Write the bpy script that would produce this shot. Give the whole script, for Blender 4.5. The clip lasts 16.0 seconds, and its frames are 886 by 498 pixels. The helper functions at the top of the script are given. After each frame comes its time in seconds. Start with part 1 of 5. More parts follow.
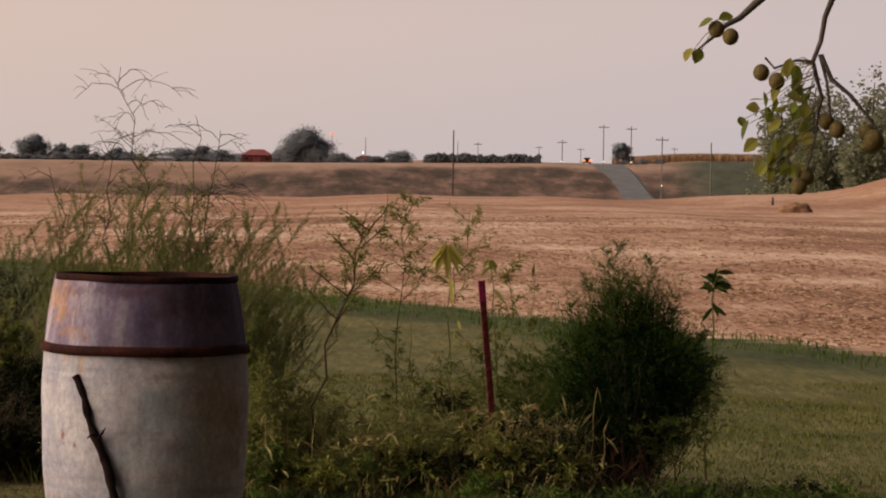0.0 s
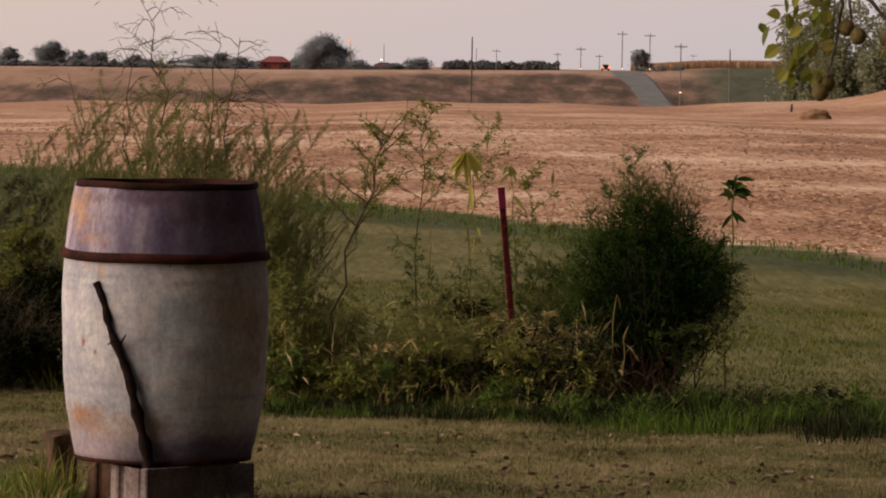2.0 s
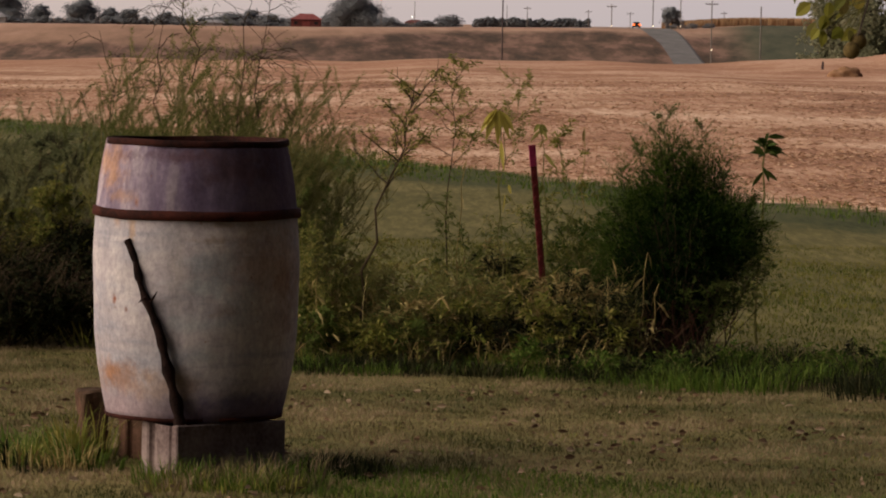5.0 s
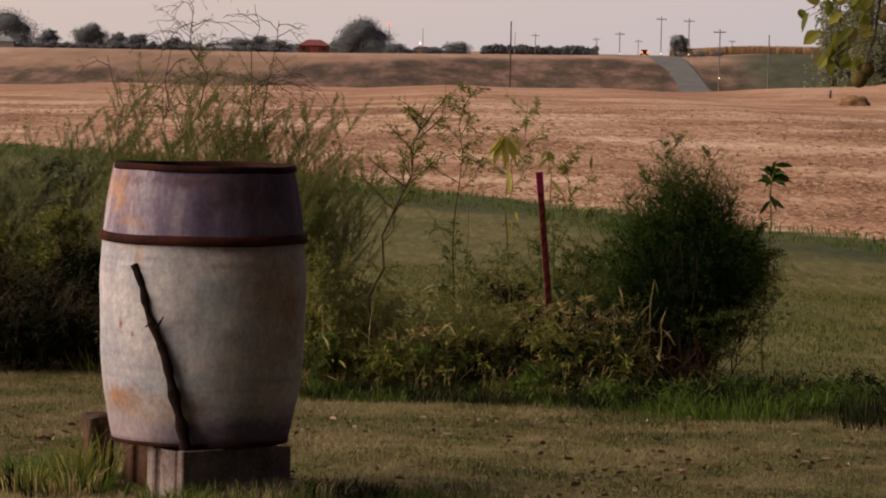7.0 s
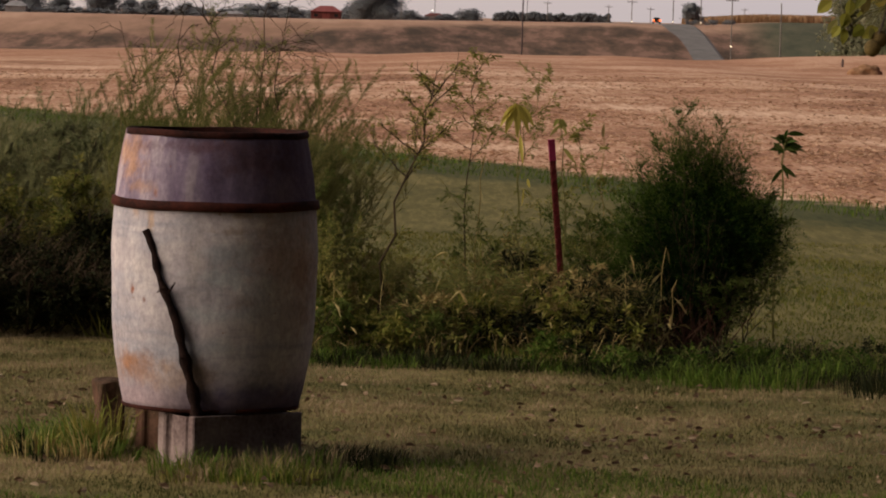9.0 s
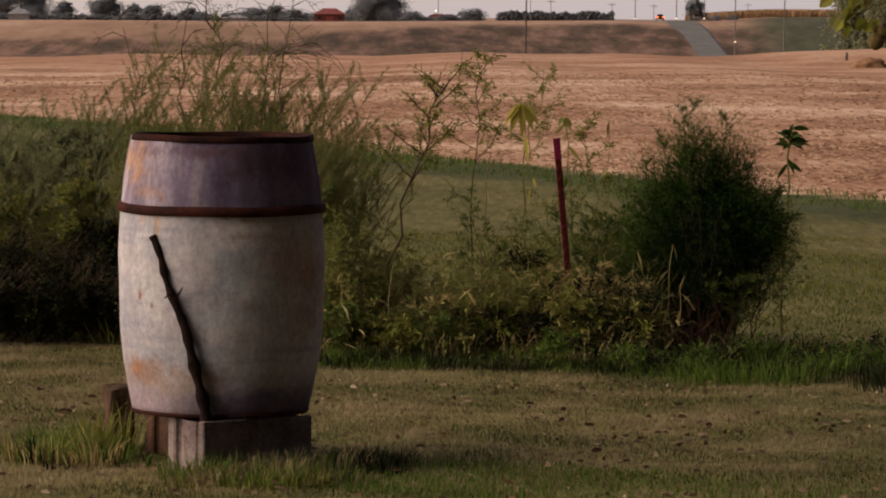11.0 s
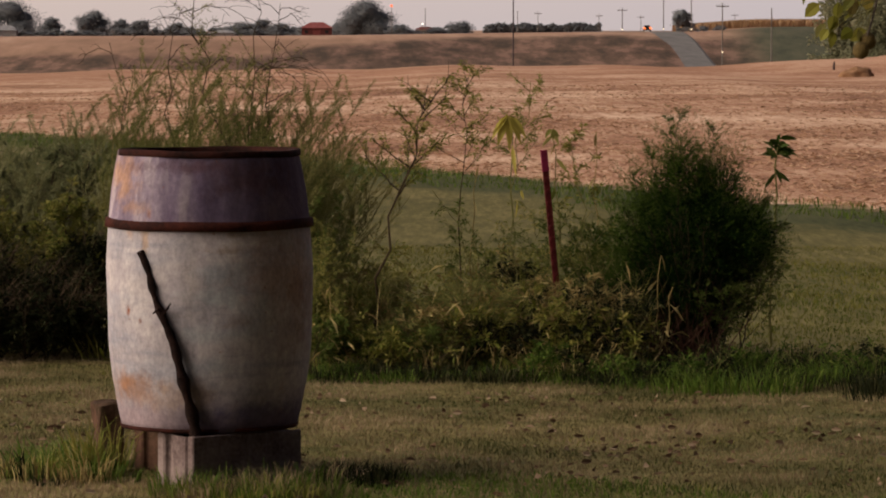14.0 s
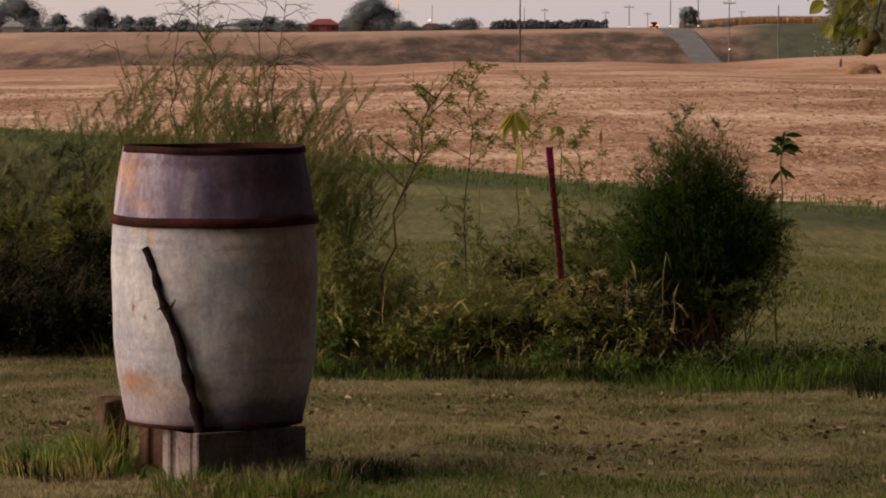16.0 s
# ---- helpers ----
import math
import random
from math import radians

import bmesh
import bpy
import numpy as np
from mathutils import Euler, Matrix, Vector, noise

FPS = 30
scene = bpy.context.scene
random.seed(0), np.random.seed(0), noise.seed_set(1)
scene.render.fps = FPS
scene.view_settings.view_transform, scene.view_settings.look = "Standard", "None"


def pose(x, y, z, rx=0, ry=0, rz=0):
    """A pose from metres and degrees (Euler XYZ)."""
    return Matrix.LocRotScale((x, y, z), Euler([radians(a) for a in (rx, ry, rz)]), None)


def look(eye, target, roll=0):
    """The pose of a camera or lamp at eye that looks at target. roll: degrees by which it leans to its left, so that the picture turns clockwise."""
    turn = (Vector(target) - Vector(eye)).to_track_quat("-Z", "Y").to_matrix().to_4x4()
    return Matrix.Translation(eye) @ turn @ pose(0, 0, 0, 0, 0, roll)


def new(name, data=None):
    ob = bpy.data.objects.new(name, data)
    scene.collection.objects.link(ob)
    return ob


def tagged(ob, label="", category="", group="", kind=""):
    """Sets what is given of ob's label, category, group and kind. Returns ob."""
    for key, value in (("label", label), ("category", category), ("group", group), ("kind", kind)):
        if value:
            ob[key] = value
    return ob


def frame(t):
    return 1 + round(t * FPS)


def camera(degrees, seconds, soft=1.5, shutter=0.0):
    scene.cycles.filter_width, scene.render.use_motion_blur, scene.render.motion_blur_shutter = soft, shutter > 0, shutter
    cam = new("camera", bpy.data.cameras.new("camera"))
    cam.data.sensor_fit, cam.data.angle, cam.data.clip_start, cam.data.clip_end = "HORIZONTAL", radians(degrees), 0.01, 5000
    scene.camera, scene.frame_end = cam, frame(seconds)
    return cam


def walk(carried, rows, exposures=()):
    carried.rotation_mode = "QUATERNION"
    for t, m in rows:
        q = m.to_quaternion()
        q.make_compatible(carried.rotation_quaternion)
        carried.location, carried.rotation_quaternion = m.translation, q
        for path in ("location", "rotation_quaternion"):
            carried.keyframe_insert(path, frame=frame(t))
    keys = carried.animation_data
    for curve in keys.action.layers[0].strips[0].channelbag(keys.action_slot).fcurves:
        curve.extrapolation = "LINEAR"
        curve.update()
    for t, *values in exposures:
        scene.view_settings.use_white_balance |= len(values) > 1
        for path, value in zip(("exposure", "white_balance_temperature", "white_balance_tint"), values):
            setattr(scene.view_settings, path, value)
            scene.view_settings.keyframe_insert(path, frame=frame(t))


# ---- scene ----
cam = camera(12.0, 16.0, soft=2.0)
# seconds, eye (m), turn to the left, tilt up, roll (degrees)
PATH = [
    (0.0, -0.0014, 0.0, 1.3488, -0.930, -1.220, 1.003),
    (0.5, -0.0047, 0.0, 1.3485, -0.967, -1.289, 0.991),
    (1.0, -0.0039, 0.0, 1.3497, -0.872, -1.445, 0.956),
    (1.2, -0.0040, 0.0, 1.3500, -0.955, -1.575, 0.970),
    (1.3, -0.0045, 0.0, 1.3502, -0.935, -1.840, 0.990),
    (1.4, -0.0050, 0.0, 1.3505, -0.895, -2.010, 1.010),
    (1.5, -0.0055, 0.0, 1.3510, -0.829, -2.116, 1.024),
    (2.0, -0.0061, 0.0, 1.3479, -0.700, -2.488, 0.975),
    (2.5, -0.0059, 0.0, 1.3478, -0.598, -2.711, 0.933),
    (3.0, -0.0058, 0.0, 1.3485, -0.559, -2.889, 0.955),
    (3.5, -0.0032, 0.0, 1.3492, -0.469, -3.007, 0.856),
    (4.0, 0.0019, 0.0, 1.3510, -0.386, -3.078, 0.864),
    (4.2, 0.0000, 0.0, 1.3505, -0.345, -3.115, 0.875),
    (6.5, -0.0091, 0.0, 1.3473, -0.242, -2.815, 1.221),
    (7.0, -0.0061, 0.0, 1.3482, -0.192, -2.714, 1.292),
    (7.5, -0.0043, 0.0, 1.3478, -0.178, -2.692, 1.381),
    (8.0, -0.0064, 0.0, 1.3473, -0.094, -2.768, 1.539),
    (8.5, -0.0083, 0.0, 1.3479, -0.038, -2.938, 1.642),
    (9.0, -0.0087, 0.0, 1.3482, -0.054, -3.167, 1.578),
    (9.2, -0.0085, 0.0, 1.3484, -0.062, -3.222, 1.480),
    (11.5, -0.0060, 0.0, 1.3490, 0.053, -3.141, 0.363),
    (12.0, -0.0045, 0.0, 1.3485, 0.006, -3.110, 0.202),
    (12.5, -0.0028, 0.0, 1.3499, -0.088, -3.032, 0.170),
    (13.0, -0.0044, 0.0, 1.3479, -0.148, -2.998, 0.114),
    (13.5, -0.0049, 0.0, 1.3488, -0.164, -2.984, 0.083),
    (14.0, -0.0029, 0.0, 1.3490, -0.098, -2.987, 0.061),
    (14.5, 0.0003, 0.0, 1.3497, 0.002, -3.014, -0.010),
    (15.0, -0.0016, 0.0, 1.3492, 0.037, -3.077, 0.067),
    (15.5, 0.0009, 0.0, 1.3494, 0.031, -3.091, 0.111),
    (16.0, 0.0023, 0.0, 1.3496, -0.008, -3.033, 0.118),
]
# the clip's own slow drift of exposure, in stops
EXPOSURE = [(0.0, 0.02), (1.0, 0.04), (2.0, 0.08), (2.5, 0.07), (3.0, 0.03), (3.5, 0.0), (4.0, -0.06), (6.5, 0.03), (7.0, 0.06), (8.0, 0.11), (8.5, 0.05), (9.0, 0.0), (11.5, 0.0), (13.0, 0.02), (16.0, 0.03)]
walk(cam, [(t, pose(x, y, z, 90 + pitch, 0, yaw) @ pose(0, 0, 0, 0, 0, roll)) for t, x, y, z, yaw, pitch, roll in PATH],
     [(t, -0.12 + e) for t, e in EXPOSURE])

# ---- world, sun, exposure ----
SUN_DIR = Vector((-0.88, -0.15, 0.47)).normalized()
world = bpy.data.worlds.new("dusk_sky")
scene.world = world
world.use_nodes = True
wt = world.node_tree
wt.nodes.clear()


def wnode(kind, **props):
    n = wt.nodes.new(kind)
    for key, value in props.items():
        n.inputs[key].default_value = value
    return n


def wramp(stops):
    n = wt.nodes.new("ShaderNodeValToRGB")
    el = n.color_ramp.elements
    while len(el) < len(stops):
        el.new(0.5)
    for e, (p, c) in zip(el, stops):
        e.position, e.color = p, (*c, 1)
    return n


w_coord = wt.nodes.new("ShaderNodeTexCoord")
w_sep = wt.nodes.new("ShaderNodeSeparateXYZ")
wt.links.new(w_coord.outputs["Generated"], w_sep.inputs[0])
# dusk: pale mauve at the horizon, bluer above
w_up = wramp([(0.0, (0.60, 0.54, 0.55)), (0.03, (0.66, 0.56, 0.54)), (0.12, (0.58, 0.47, 0.42)), (0.45, (0.70, 0.64, 0.65)), (1.0, (0.80, 0.78, 0.86))])
wt.links.new(w_sep.outputs["Z"], w_up.inputs[0])
# the west, to the left, glows; the east behind and to the right is dim
w_west = wt.nodes.new("ShaderNodeVectorMath")
w_west.operation = "DOT_PRODUCT"
w_west.inputs[1].default_value = (-0.60, 0.80, 0.0)
wt.links.new(w_coord.outputs["Generated"], w_west.inputs[0])
w_map = wt.nodes.new("ShaderNodeMapRange")
w_map.inputs["From Min"].default_value, w_map.inputs["From Max"].default_value = -1, 1
wt.links.new(w_west.outputs["Value"], w_map.inputs["Value"])
w_side = wramp([(0.0, (0.020, 0.024, 0.042)), (0.32, (0.034, 0.040, 0.066)), (0.5, (0.175, 0.19, 0.26)), (0.74, (0.72, 0.72, 0.78)), (0.865, (0.96, 0.94, 0.96)), (0.93, (1.09, 0.98, 0.88)), (1.0, (1.35, 1.0, 0.72))])
wt.links.new(w_map.outputs["Result"], w_side.inputs[0])
w_mul = wt.nodes.new("ShaderNodeMix")
w_mul.data_type, w_mul.blend_type = "RGBA", "MULTIPLY"
w_mul.inputs["Factor"].default_value = 1.0
wt.links.new(w_up.outputs["Color"], w_mul.inputs["A"])
wt.links.new(w_side.outputs["Color"], w_mul.inputs["B"])
w_sky = wt.nodes.new("ShaderNodeTexSky")
w_sky.sky_type, w_sky.sun_disc = "NISHITA", False
w_sky.sun_elevation, w_sky.sun_rotation = math.asin(SUN_DIR.z), math.atan2(SUN_DIR.x, SUN_DIR.y)
w_bg1 = wnode("ShaderNodeBackground", Strength=1.0)
w_bg2 = wnode("ShaderNodeBackground", Strength=0.004)
w_add = wt.nodes.new("ShaderNodeAddShader")
w_out = wt.nodes.new("ShaderNodeOutputWorld")
wt.links.new(w_mul.outputs["Result"], w_bg1.inputs["Color"])
wt.links.new(w_sky.outputs["Color"], w_bg2.inputs["Color"])
wt.links.new(w_bg1.outputs[0], w_add.inputs[0])
wt.links.new(w_bg2.outputs[0], w_add.inputs[1])
wt.links.new(w_add.outputs[0], w_out.inputs["Surface"])

sun_data = bpy.data.lights.new("sun", "SUN")
sun_data.energy, sun_data.angle, sun_data.color = 4.9, radians(60), (1.0, 0.875, 0.69)
sun = new("sun", sun_data)
sun.matrix_world = look(SUN_DIR * 50, (0, 0, 0))


# ---- materials ----
def nodes_of(name):
    m = bpy.data.materials.new(name)
    m.use_nodes = True
    t = m.node_tree
    return m, t, t.nodes["Principled BSDF"]


def ramp(t, src, stops):
    n = t.nodes.new("ShaderNodeValToRGB")
    el = n.color_ramp.elements
    while len(el) < len(stops):
        el.new(0.5)
    for e, (p, c) in zip(el, stops):
        e.position, e.color = p, (*c, 1)
    t.links.new(src, n.inputs[0])
    return n.outputs["Color"]


def noise_of(t, scale, detail=4.0, stretch=(1, 1, 1), coords="Object", rough=0.55):
    co = t.nodes.new("ShaderNodeTexCoord")
    mp = t.nodes.new("ShaderNodeMapping")
    mp.inputs["Scale"].default_value = stretch
    n = t.nodes.new("ShaderNodeTexNoise")
    n.inputs["Scale"].default_value, n.inputs["Detail"].default_value, n.inputs["Roughness"].default_value = scale, detail, rough
    t.links.new(co.outputs[coords], mp.inputs[0])
    t.links.new(mp.outputs[0], n.inputs["Vector"])
    return n.outputs["Fac"]


def mix(t, fac, a, b, blend="MIX"):
    n = t.nodes.new("ShaderNodeMix")
    n.data_type, n.blend_type = "RGBA", blend
    for key, v in (("Factor", fac), ("A", a), ("B", b)):
        if isinstance(v, (int, float)):
            n.inputs[key].default_value = v
        elif isinstance(v, tuple):
            n.inputs[key].default_value = (*v, 1)
        else:
            t.links.new(v, n.inputs[key])
    return n.outputs["Result"]


def calc(t, op, a, b=0.0):
    n = t.nodes.new("ShaderNodeMath")
    n.operation = op
    for k, v in enumerate((a, b)):
        if isinstance(v, (int, float)):
            n.inputs[k].default_value = v
        else:
            t.links.new(v, n.inputs[k])
    return n.outputs[0]


def span(t, v, lo, hi):
    n = t.nodes.new("ShaderNodeMapRange")
    n.interpolation_type = "SMOOTHSTEP"
    n.inputs["From Min"].default_value, n.inputs["From Max"].default_value = lo, hi
    t.links.new(v, n.inputs["Value"])
    return n.outputs["Result"]


def bump(t, bsdf, height, strength, dist):
    n = t.nodes.new("ShaderNodeBump")
    n.inputs["Strength"].default_value, n.inputs["Distance"].default_value = strength, dist
    t.links.new(height, n.inputs["Height"])
    t.links.new(n.outputs[0], bsdf.inputs["Normal"])


def simple(name, dark, light, scale, rough=0.8, relief=0.4, dist=0.004, stretch=(1, 1, 1), metal=0.0):
    m, t, b = nodes_of(name)
    b.inputs["Specular IOR Level"].default_value = 0.5 if rough < 0.5 else 0.08
    big, fine = noise_of(t, scale, 3, stretch), noise_of(t, scale * 9, 4, stretch)
    f = calc(t, "ADD", calc(t, "MULTIPLY", big, 0.6), calc(t, "MULTIPLY", fine, 0.4))
    t.links.new(ramp(t, f, [(0.36, dark), (0.64, light)]), b.inputs["Base Color"])
    b.inputs["Roughness"].default_value, b.inputs["Metallic"].default_value = rough, metal
    if relief:
        bump(t, b, fine, relief, dist)
    return m


def foliage(name, tones, rough=0.6, through_light=0.25, patch=2.5, each=0.6, crisp=False):
    """Leaves: a tone for each leaf, larger patches of tone, some light let through."""
    m, t, b = nodes_of(name)
    geo = t.nodes.new("ShaderNodeNewGeometry")
    isl = geo.outputs["Random Per Island"]
    big = noise_of(t, patch, 3 if crisp else 2)
    if crisp:
        big = span(t, big, 0.34, 0.66)
    f = calc(t, "ADD", calc(t, "MULTIPLY", isl, each), calc(t, "MULTIPLY", big, 1.0 - each))
    n = len(tones) - 1
    col = ramp(t, f, [(0.15 + 0.7 * k / n, c) for k, c in enumerate(tones)])
    t.links.new(col, b.inputs["Base Color"])
    b.inputs["Roughness"].default_value = rough
    b.inputs["Specular IOR Level"].default_value = 0.05
    if through_light:
        tr = t.nodes.new("ShaderNodeBsdfTranslucent")
        mx = t.nodes.new("ShaderNodeMixShader")
        mx.inputs[0].default_value = through_light
        t.links.new(col, tr.inputs["Color"])
        t.links.new(b.outputs[0], mx.inputs[1])
        t.links.new(tr.outputs[0], mx.inputs[2])
        t.links.new(mx.outputs[0], t.nodes["Material Output"].inputs["Surface"])
    return m


def ground_material():
    m, t, b = nodes_of("land")
    geo = t.nodes.new("ShaderNodeNewGeometry")
    sep = t.nodes.new("ShaderNodeSeparateXYZ")
    t.links.new(geo.outputs["Position"], sep.inputs[0])
    X, Y = sep.outputs["X"], sep.outputs["Y"]
    # mown lawn
    n1, n2, n3 = noise_of(t, 1.1, 3), noise_of(t, 9, 5), noise_of(t, 60, 4)
    lawn = ramp(t, calc(t, "ADD", calc(t, "MULTIPLY", n1, 0.5), calc(t, "MULTIPLY", n2, 0.5)),
                [(0.34, (0.060, 0.062, 0.017)), (0.5, (0.13, 0.108, 0.034)), (0.64, (0.20, 0.155, 0.060))])
    lawn = mix(t, span(t, n3, 0.45, 0.7), lawn, (0.06, 0.05, 0.02))
    tufts = calc(t, "ADD", calc(t, "MULTIPLY", noise_of(t, 14, 4, (1.0, 0.10, 1.0), rough=0.7), 0.6), calc(t, "MULTIPLY", noise_of(t, 1.5, 3, (0.6, 0.3, 1.0)), 0.4))
    lawn = mix(t, span(t, Y, 17, 20), lawn, ramp(t, tufts, [(0.36, (0.052, 0.050, 0.013)), (0.5, (0.098, 0.084, 0.026)), (0.64, (0.17, 0.135, 0.052))]))
    # cut stubble in drifts of straw
    s1 = span(t, noise_of(t, 0.16, 4, (1.0, 0.55, 1.0), rough=0.6), 0.34, 0.66)
    s2 = noise_of(t, 4.2, 5, (1.0, 0.10, 1.0), rough=0.75)
    s3 = noise_of(t, 17, 4, (1.0, 0.07, 1.0), rough=0.8)
    sf = calc(t, "ADD", calc(t, "ADD", calc(t, "MULTIPLY", s1, 0.19), calc(t, "MULTIPLY", s2, 0.42)), calc(t, "MULTIPLY", s3, 0.39))
    field = ramp(t, sf, [(0.36, (0.16, 0.075, 0.042)), (0.45, (0.31, 0.155, 0.093)), (0.53, (0.43, 0.25, 0.16)), (0.63, (0.62, 0.42, 0.30))])
    # bare tilled earth over the rise
    field = mix(t, calc(t, "MULTIPLY", span(t, Y, 95, 165), 0.55), field, (0.36, 0.18, 0.11))
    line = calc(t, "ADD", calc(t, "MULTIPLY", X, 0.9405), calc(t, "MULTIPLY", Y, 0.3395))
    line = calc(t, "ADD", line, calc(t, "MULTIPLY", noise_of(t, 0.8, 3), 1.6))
    # verge of darker green, its shadow mixed into the lawn colour
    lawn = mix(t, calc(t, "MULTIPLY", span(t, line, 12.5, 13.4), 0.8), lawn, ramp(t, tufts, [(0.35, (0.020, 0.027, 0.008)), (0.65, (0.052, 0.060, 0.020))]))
    near = mix(t, span(t, line, 14.2, 14.75), lawn, field)
    # the far side of the dip: rough grass, then open fields
    f1 = noise_of(t, 0.014, 2, (0.5, 1.4, 1.0))
    f2 = noise_of(t, 0.22, 5, (0.8, 0.22, 1.0), rough=0.65)
    ff = calc(t, "ADD", calc(t, "MULTIPLY", f1, 0.6), calc(t, "MULTIPLY", f2, 0.4))
    tan = ramp(t, ff, [(0.38, (0.24, 0.14, 0.095)), (0.5, (0.34, 0.20, 0.14)), (0.62, (0.44, 0.28, 0.20))])
    rough_grass = ramp(t, f2, [(0.38, (0.060, 0.040, 0.028)), (0.5, (0.11, 0.066, 0.047)), (0.62, (0.21, 0.12, 0.088))])
    hump = calc(t, "ADD", calc(t, "MULTIPLY", span(t, X, -45, 18), 46), calc(t, "MULTIPLY", noise_of(t, 0.05, 4, (1.0, 0.6, 1.0)), 44))
    bank = mix(t, span(t, calc(t, "SUBTRACT", calc(t, "ADD", hump, 878), Y), -9, 9), tan, rough_grass)
    plain = ramp(t, ff, [(0.38, (0.27, 0.16, 0.11)), (0.62, (0.42, 0.26, 0.18))])
    far = mix(t, span(t, calc(t, "ADD", Y, calc(t, "MULTIPLY", f1, 60)), 1000, 1060), bank, plain)
    far = mix(t, calc(t, "MULTIPLY", span(t, X, 61, 75), span(t, calc(t, "MULTIPLY", Y, -1.0), -1010, -960)), far, ramp(t, f2, [(0.36, (0.045, 0.048, 0.030)), (0.64, (0.085, 0.080, 0.050))]))
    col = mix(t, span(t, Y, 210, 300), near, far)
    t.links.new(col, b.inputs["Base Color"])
    b.inputs["Roughness"].default_value = 0.95
    b.inputs["Specular IOR Level"].default_value = 0.1
    bump(t, b, n2, 0.4, 0.02)
    return m


def barrel_paint():
    """Old white paint on staves, violet-grey with scorching towards the rim and shade in the colour on the right, rust
    bleeding through.
    """
    m, t, b = nodes_of("barrel_paint")
    co = t.nodes.new("ShaderNodeTexCoord")
    sep = t.nodes.new("ShaderNodeSeparateXYZ")
    t.links.new(co.outputs["Object"], sep.inputs[0])
    Z = sep.outputs["Z"]
    n1, n2 = noise_of(t, 5, 4, (1, 1, 0.35)), noise_of(t, 26, 5, (1, 1, 0.5))
    n3, n4 = noise_of(t, 3.2, 4, (1, 1, 1)), noise_of(t, 7, 4, (0.6, 0.6, 1.5), rough=0.6)
    paint = ramp(t, calc(t, "ADD", calc(t, "MULTIPLY", n1, 0.6), calc(t, "MULTIPLY", n2, 0.4)),
                 [(0.34, (0.27, 0.232, 0.258)), (0.5, (0.39, 0.334, 0.356)), (0.64, (0.51, 0.440, 0.445))])
    paint = mix(t, calc(t, "MULTIPLY", span(t, n4, 0.46, 0.68), 0.50), paint, (0.295, 0.29, 0.345))
    stroke = span(t, noise_of(t, 9, 4, (0.35, 0.35, 3.2), rough=0.65), 0.50, 0.70)
    paint = mix(t, calc(t, "MULTIPLY", stroke, 0.5), paint, (0.22, 0.212, 0.258))
    top = ramp(t, calc(t, "ADD", calc(t, "MULTIPLY", noise_of(t, 9, 4, (1.6, 1.6, 0.12)), 0.7), calc(t, "MULTIPLY", n2, 0.3)),
               [(0.38, (0.125, 0.088, 0.135)), (0.5, (0.235, 0.180, 0.235)), (0.64, (0.44, 0.36, 0.385))])
    col = mix(t, span(t, Z, 0.60, 0.625), paint, top)
    # foot darker and violet towards the bottom
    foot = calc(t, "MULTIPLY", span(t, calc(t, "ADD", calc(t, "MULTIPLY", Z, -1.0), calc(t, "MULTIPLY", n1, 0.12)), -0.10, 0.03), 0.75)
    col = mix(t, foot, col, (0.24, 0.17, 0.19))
    # scorched violet near rim and foot; the right side's shade is coloured in too
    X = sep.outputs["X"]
    scorch_and_shade = calc(t, "MULTIPLY", span(t, calc(t, "ADD", X, calc(t, "MULTIPLY", n1, 0.30)), -0.08, 0.18), span(t, calc(t, "ADD", calc(t, "ABSOLUTE", calc(t, "SUBTRACT", Z, 0.325)), calc(t, "MULTIPLY", n2, 0.08)), 0.27, 0.36))
    col = mix(t, calc(t, "MULTIPLY", scorch_and_shade, 0.88), col, (0.078, 0.054, 0.098))

    def stain(x, z, wide, high, colour, strength):
        """A patch in the given colour, often rust, at a spot on the front of the barrel, ragged at its edge."""
        nonlocal col
        dx = calc(t, "DIVIDE", calc(t, "SUBTRACT", X, x), wide)
        dz = calc(t, "DIVIDE", calc(t, "SUBTRACT", Z, z), high)
        d = calc(t, "ADD", calc(t, "SQRT", calc(t, "ADD", calc(t, "MULTIPLY", dx, dx), calc(t, "MULTIPLY", dz, dz))), calc(t, "MULTIPLY", calc(t, "SUBTRACT", noise_of(t, 0.25 / min(wide, high) + 14, 5, rough=0.7), 0.5), 3.0))
        col = mix(t, calc(t, "MULTIPLY", span(t, calc(t, "MULTIPLY", d, -1.0), -1.35, -0.05), strength), col, colour)

    stain(-0.215, 0.125, 0.080, 0.050, (0.27, 0.135, 0.085), 0.75)
    stain(-0.235, 0.145, 0.030, 0.025, (0.30, 0.13, 0.06), 0.6)
    stain(-0.12, 0.135, 0.03, 0.02, (0.30, 0.17, 0.10), 0.5)
    stain(-0.02, 0.12, 0.05, 0.05, (0.22, 0.14, 0.11), 0.6)
    stain(-0.20, 0.04, 0.09, 0.05, (0.36, 0.26, 0.29), 0.6)
    stain(-0.10, 0.10, 0.10, 0.04, (0.34, 0.22, 0.16), 0.4)
    stain(-0.245, 0.755, 0.050, 0.075, (0.38, 0.20, 0.115), 0.75)
    stain(-0.24, 0.715, 0.022, 0.030, (0.40, 0.22, 0.14), 0.6)
    stain(-0.228, 0.36, 0.007, 0.012, (0.22, 0.07, 0.035), 0.95)
    stain(-0.165, 0.648, 0.010, 0.014, (0.22, 0.09, 0.06), 0.85)
    stain(-0.19, 0.33, 0.006, 0.008, (0.22, 0.09, 0.06), 0.7)
    stain(-0.175, 0.57, 0.012, 0.05, (0.42, 0.26, 0.16), 0.6)
